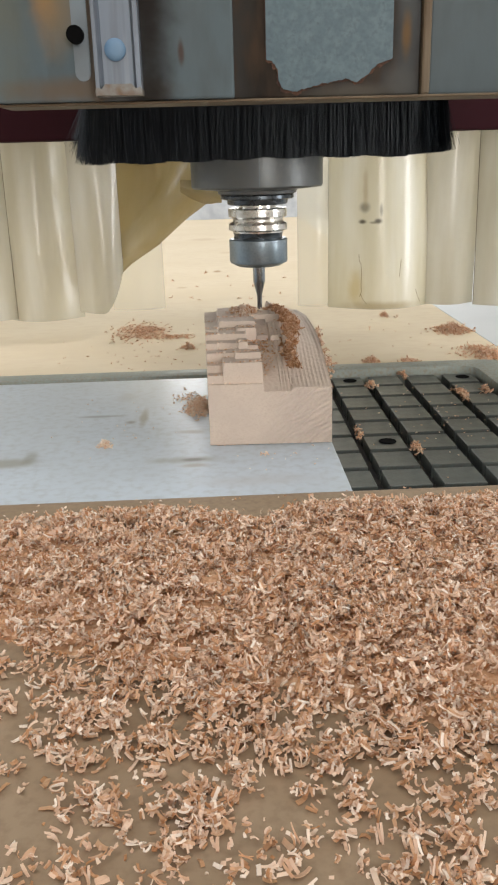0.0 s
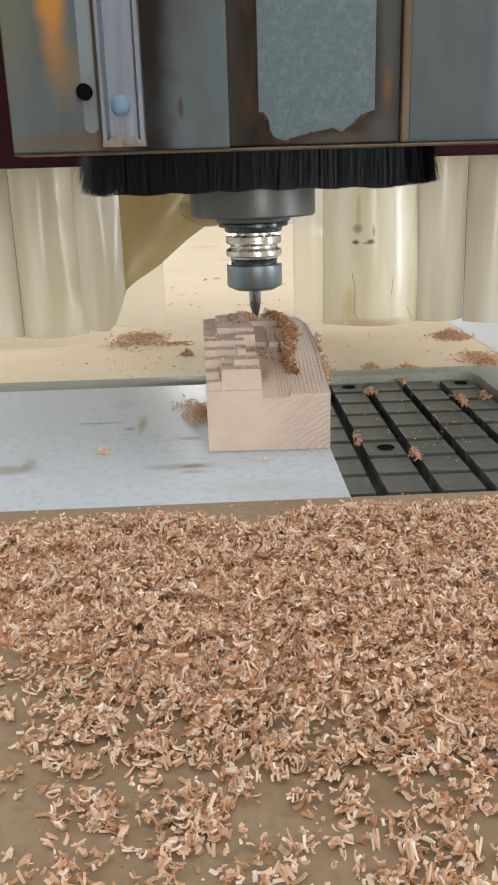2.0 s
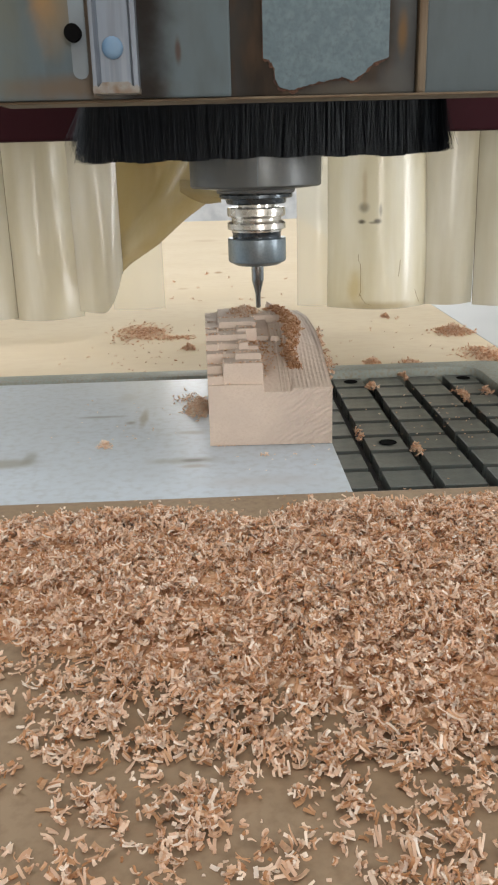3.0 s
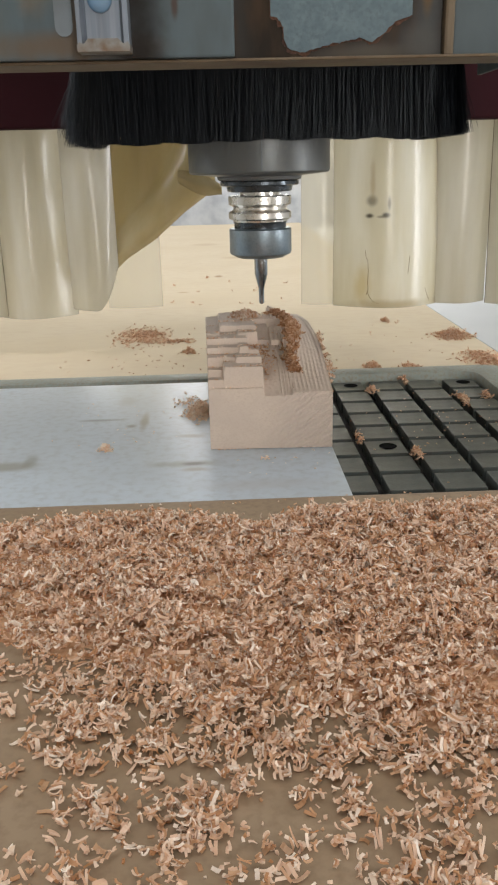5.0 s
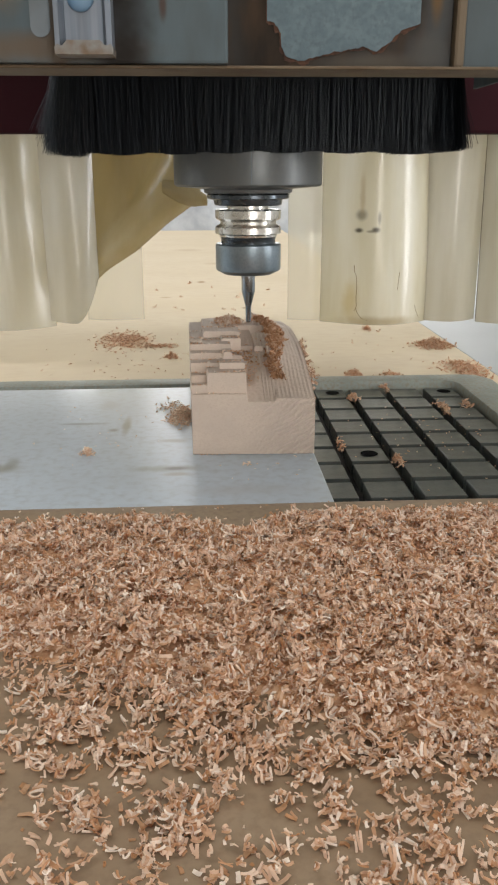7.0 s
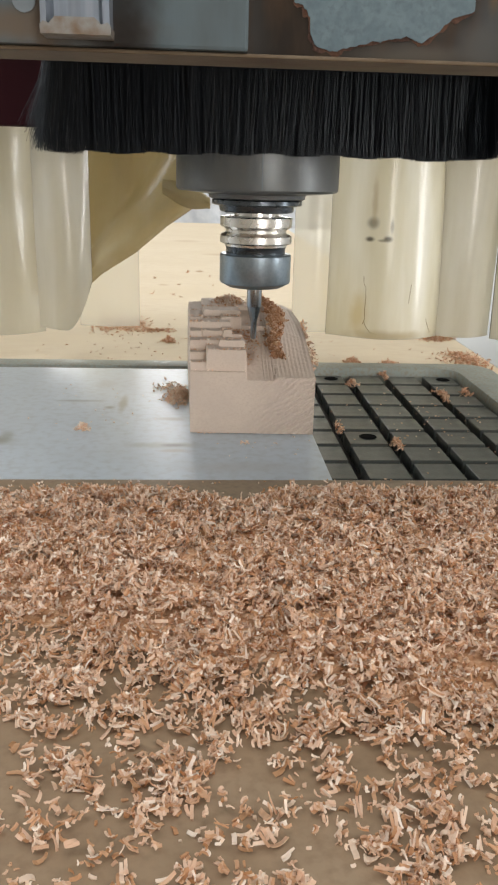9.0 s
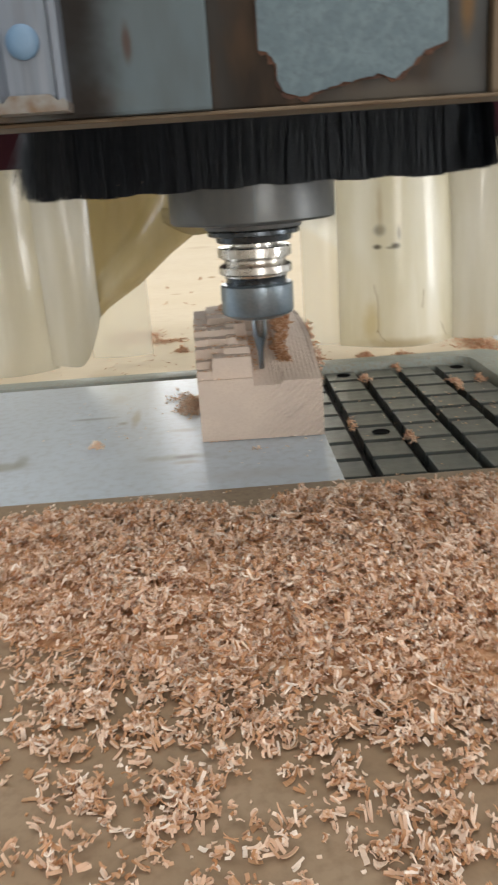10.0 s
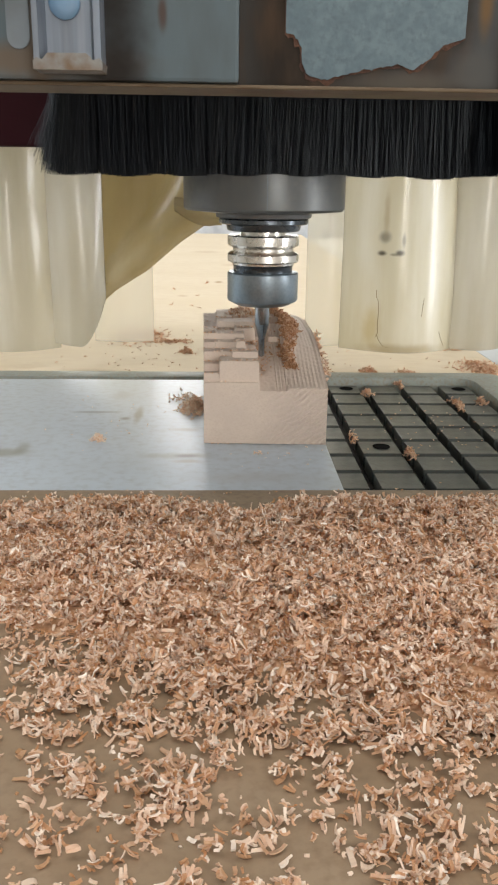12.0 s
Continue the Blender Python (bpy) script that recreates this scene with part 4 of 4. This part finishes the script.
front_shavings()
# these heaps get the brightened tone to make up for the block's shade
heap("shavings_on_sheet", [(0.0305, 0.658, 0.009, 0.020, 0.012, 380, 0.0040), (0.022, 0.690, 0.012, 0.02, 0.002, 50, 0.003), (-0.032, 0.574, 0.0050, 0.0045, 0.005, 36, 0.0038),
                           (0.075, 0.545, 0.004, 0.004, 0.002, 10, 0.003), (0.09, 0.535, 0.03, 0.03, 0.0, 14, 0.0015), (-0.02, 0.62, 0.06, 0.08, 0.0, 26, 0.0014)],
     0.0, "pale", "fine pale crumbs on the white sheet, lightened against the shade", 21, "small heap of pale beech shavings on the white sheet, lightened against the shade", "heaps on the white sheet")
heap("shavings_on_plywood", [(-0.0470, 1.0500, 0.0315, 0.055, 0.0012, 420, 0.004),
                             (-0.0078, 1.0133, 0.0278, 0.0111, 0.001, 90, 0.005),
                             (0.0144, 0.9503, 0.006, 0.0093, 0.008, 60, 0.005),
                             (0.3231, 0.9948, 0.0204, 0.0185, 0.0104, 330, 0.0055),
                             (0.2656, 1.106, 0.0046, 0.0111, 0.0064, 40, 0.005),
                             (0.1516, 0.8419, 0.013, 0.0278, 0.0048, 90, 0.005),
                             (0.2026, 0.8511, 0.0074, 0.0185, 0.0064, 60, 0.005),
                             (0.2397, 0.8419, 0.0111, 0.0185, 0.0048, 60, 0.005),
                             (0.3231, 0.865, 0.0204, 0.0464, 0.008, 260, 0.005),
                             (0.1145, 0.9299, 0.2318, 0.1391, 0.0, 70, 0.003),
                             (-0.0245, 0.9299, 0.0927, 0.1112, 0.0, 40, 0.003),
                             (0.0496, 1.3934, 0.1391, 0.3708, 0.0, 18, 0.008)],
     -0.0145, "dust", "reddish crumbs on the plywood", 22, "small reddish heap of shavings on the pale plywood", "heaps on the plywood")
heap("shavings_on_table", [(0.1795, 0.7300, 0.0045, 0.009, 0.006, 34, 0.0045), (0.2135, 0.7600, 0.004, 0.010, 0.004, 26, 0.0045), (0.2480, 0.6920, 0.0045, 0.016, 0.006, 50, 0.0045), (0.1790, 0.5600, 0.004, 0.007, 0.006, 30, 0.0045),
                           (0.1460, 0.6000, 0.003, 0.012, 0.003, 16, 0.004), (0.2700, 0.7000, 0.004, 0.008, 0.006, 24, 0.0045), (0.21, 0.62, 0.06, 0.10, 0.0, 70, 0.0016)],
     -0.0063, "dust", "brown crumbs on the vacuum table", 23, "brown shavings caught in a groove of the vacuum table", "shavings on the vacuum table")


def block_shavings():
    rnd = random.Random(31)
    out = []
    for k in range(520):
        y = rnd.uniform(0.586, 0.690)
        c = 0.1005 + 0.003 * math.sin(y * 70) - 0.10 * (y - 0.6) * 0.10
        x = c + 0.0030 * noise.noise((y * 130, 3.0, 0)) + rnd.gauss(0, 0.0022 + 0.022 * max(0, y - 0.600) + 0.010 * max(0, y - 0.66))
        if BX0 < x < BX1:
            out.append((x, y, carved(x, y) + 0.0006 + 0.0042 * rnd.random() * max(0, 1 - abs(x - c) / 0.009), rnd.uniform(0.0025, 0.0070), rnd.uniform(0.0011, 0.0032), 0.35))
    for k in range(150):
        x, y = 0.0805 + rnd.gauss(0, 0.004), 0.612 + rnd.gauss(0, 0.010)
        out.append((x, y, carved(x, y) + 0.0006, rnd.uniform(0.001, 0.003), rnd.uniform(0.0006, 0.0014), 0.6))
    shavings("shavings_in_groove", out, "groove", "brown shavings packed in the carved groove of the block", rnd).matrix_world = TURN
    out = []
    for k in range(260):
        x, y = 0.0700 + rnd.gauss(0, 0.0050), 0.676 + rnd.gauss(0, 0.006)
        out.append((x, y, carved(x, y) + 0.0006 + 0.006 * rnd.random() * max(0, 1 - math.hypot(x - 0.0700, y - 0.676) / 0.012), rnd.uniform(0.002, 0.0045), rnd.uniform(0.001, 0.002), 0.4))
    for k in range(150):
        y = rnd.uniform(0.585, 0.665)
        x = 0.123 + abs(rnd.gauss(0, 0.0022))
        out.append((x, y, along(FINISHED, y) - rnd.random() ** 1.6 * 0.020, rnd.uniform(0.002, 0.0045), rnd.uniform(0.001, 0.002), 0.3))
    for k in range(260):
        x, y = rnd.uniform(BX0, 0.078), rnd.choice((0.5705, 0.587, 0.5995, 0.613, 0.6275, 0.655)) + rnd.gauss(0, 0.0012)
        out.append((x, y, carved(x, y) + 0.0004, rnd.uniform(0.0008, 0.0022), rnd.uniform(0.0004, 0.001), 0.5))
    for k in range(70):
        out.append((rnd.uniform(BX0, BX1), BY0 - abs(rnd.gauss(0, 0.0006)), 0.0004, rnd.uniform(0.0008, 0.002), rnd.uniform(0.0004, 0.0009), 0.9))
    shavings("shavings_on_block", out, "chips", "loose shavings and torn fibres on top of the block", rnd).matrix_world = TURN


block_shavings()


# ---- far behind the plywood ----
def bag(name, x, y, w, d, h, seed, ground):
    bm = bmesh.new()
    bmesh.ops.create_uvsphere(bm, u_segments=40, v_segments=26, radius=1)
    for v in bm.verts:
        c = v.co.copy()
        n = noise.noise(c * 1.6 + Vector((seed, 0, 0))) * 0.22 + 0.10 * abs(noise.noise(c * 4.5 + Vector((0, seed, 0))))
        c *= 1 + n
        v.co = (x + w * c.x, y + d * c.y, ground + h * max(0, 0.5 + 0.55 * c.z))
    return tagged(part(name, bm, M["bag"], smooth=True), "crumpled white woven bag standing behind the machine", "bag")


for k, (x, y, w, d, h) in enumerate(((-0.02, 4.4, 0.30, 0.26, 1.15), (0.36, 4.5, 0.30, 0.28, 1.22), (-0.62, 4.6, 0.28, 0.26, 1.02), (0.85, 4.6, 0.3, 0.3, 1.1))):
    bag("woven_bag", x, y, w, d, h, 3.0 * k, Z0)
tagged(part("dark_box", box(-0.52, -0.18, 3.75, 4.05, Z0, 0.03, 0.02), M["dark_box"]), "dark plastic box standing behind the machine", "box")

# ---- what moves ----
HEAD = [
    (0.0, 0.0826, 0.7156, 0.0666),
    (0.5, 0.0823, 0.7183, 0.0697),
    (1.0, 0.0824, 0.7287, 0.0592),
    (1.5, 0.0821, 0.7504, 0.0473),
    (2.0, 0.0817, 0.7461, 0.0491),
    (2.5, 0.0813, 0.7272, 0.0590),
    (3.0, 0.0812, 0.7192, 0.0675),
    (5.0, 0.0813, 0.6735, 0.0812),
    (5.5, 0.0819, 0.6655, 0.0724),
    (6.0, 0.0816, 0.6534, 0.0724),
    (6.5, 0.0820, 0.6431, 0.0764),
    (7.0, 0.0815, 0.6388, 0.0777),
    (9.0, 0.0815, 0.5874, 0.0601),
    (9.5, 0.0819, 0.5773, 0.0533),
    (10.0, 0.0827, 0.5714, 0.0467),
    (10.5, 0.0808, 0.5666, 0.0429),
    (10.8, 0.0791, 0.5658, 0.0407),
    (11.0, 0.0786, 0.5694, 0.0472),
    (11.2, 0.0787, 0.5726, 0.0508),
    (11.5, 0.0788, 0.5783, 0.0548),
    (12.0, 0.0782, 0.5851, 0.0563),
]


def motions():
    walk(router, [(t, pose(x, y, z)) for t, x, y, z in HEAD])


motions()
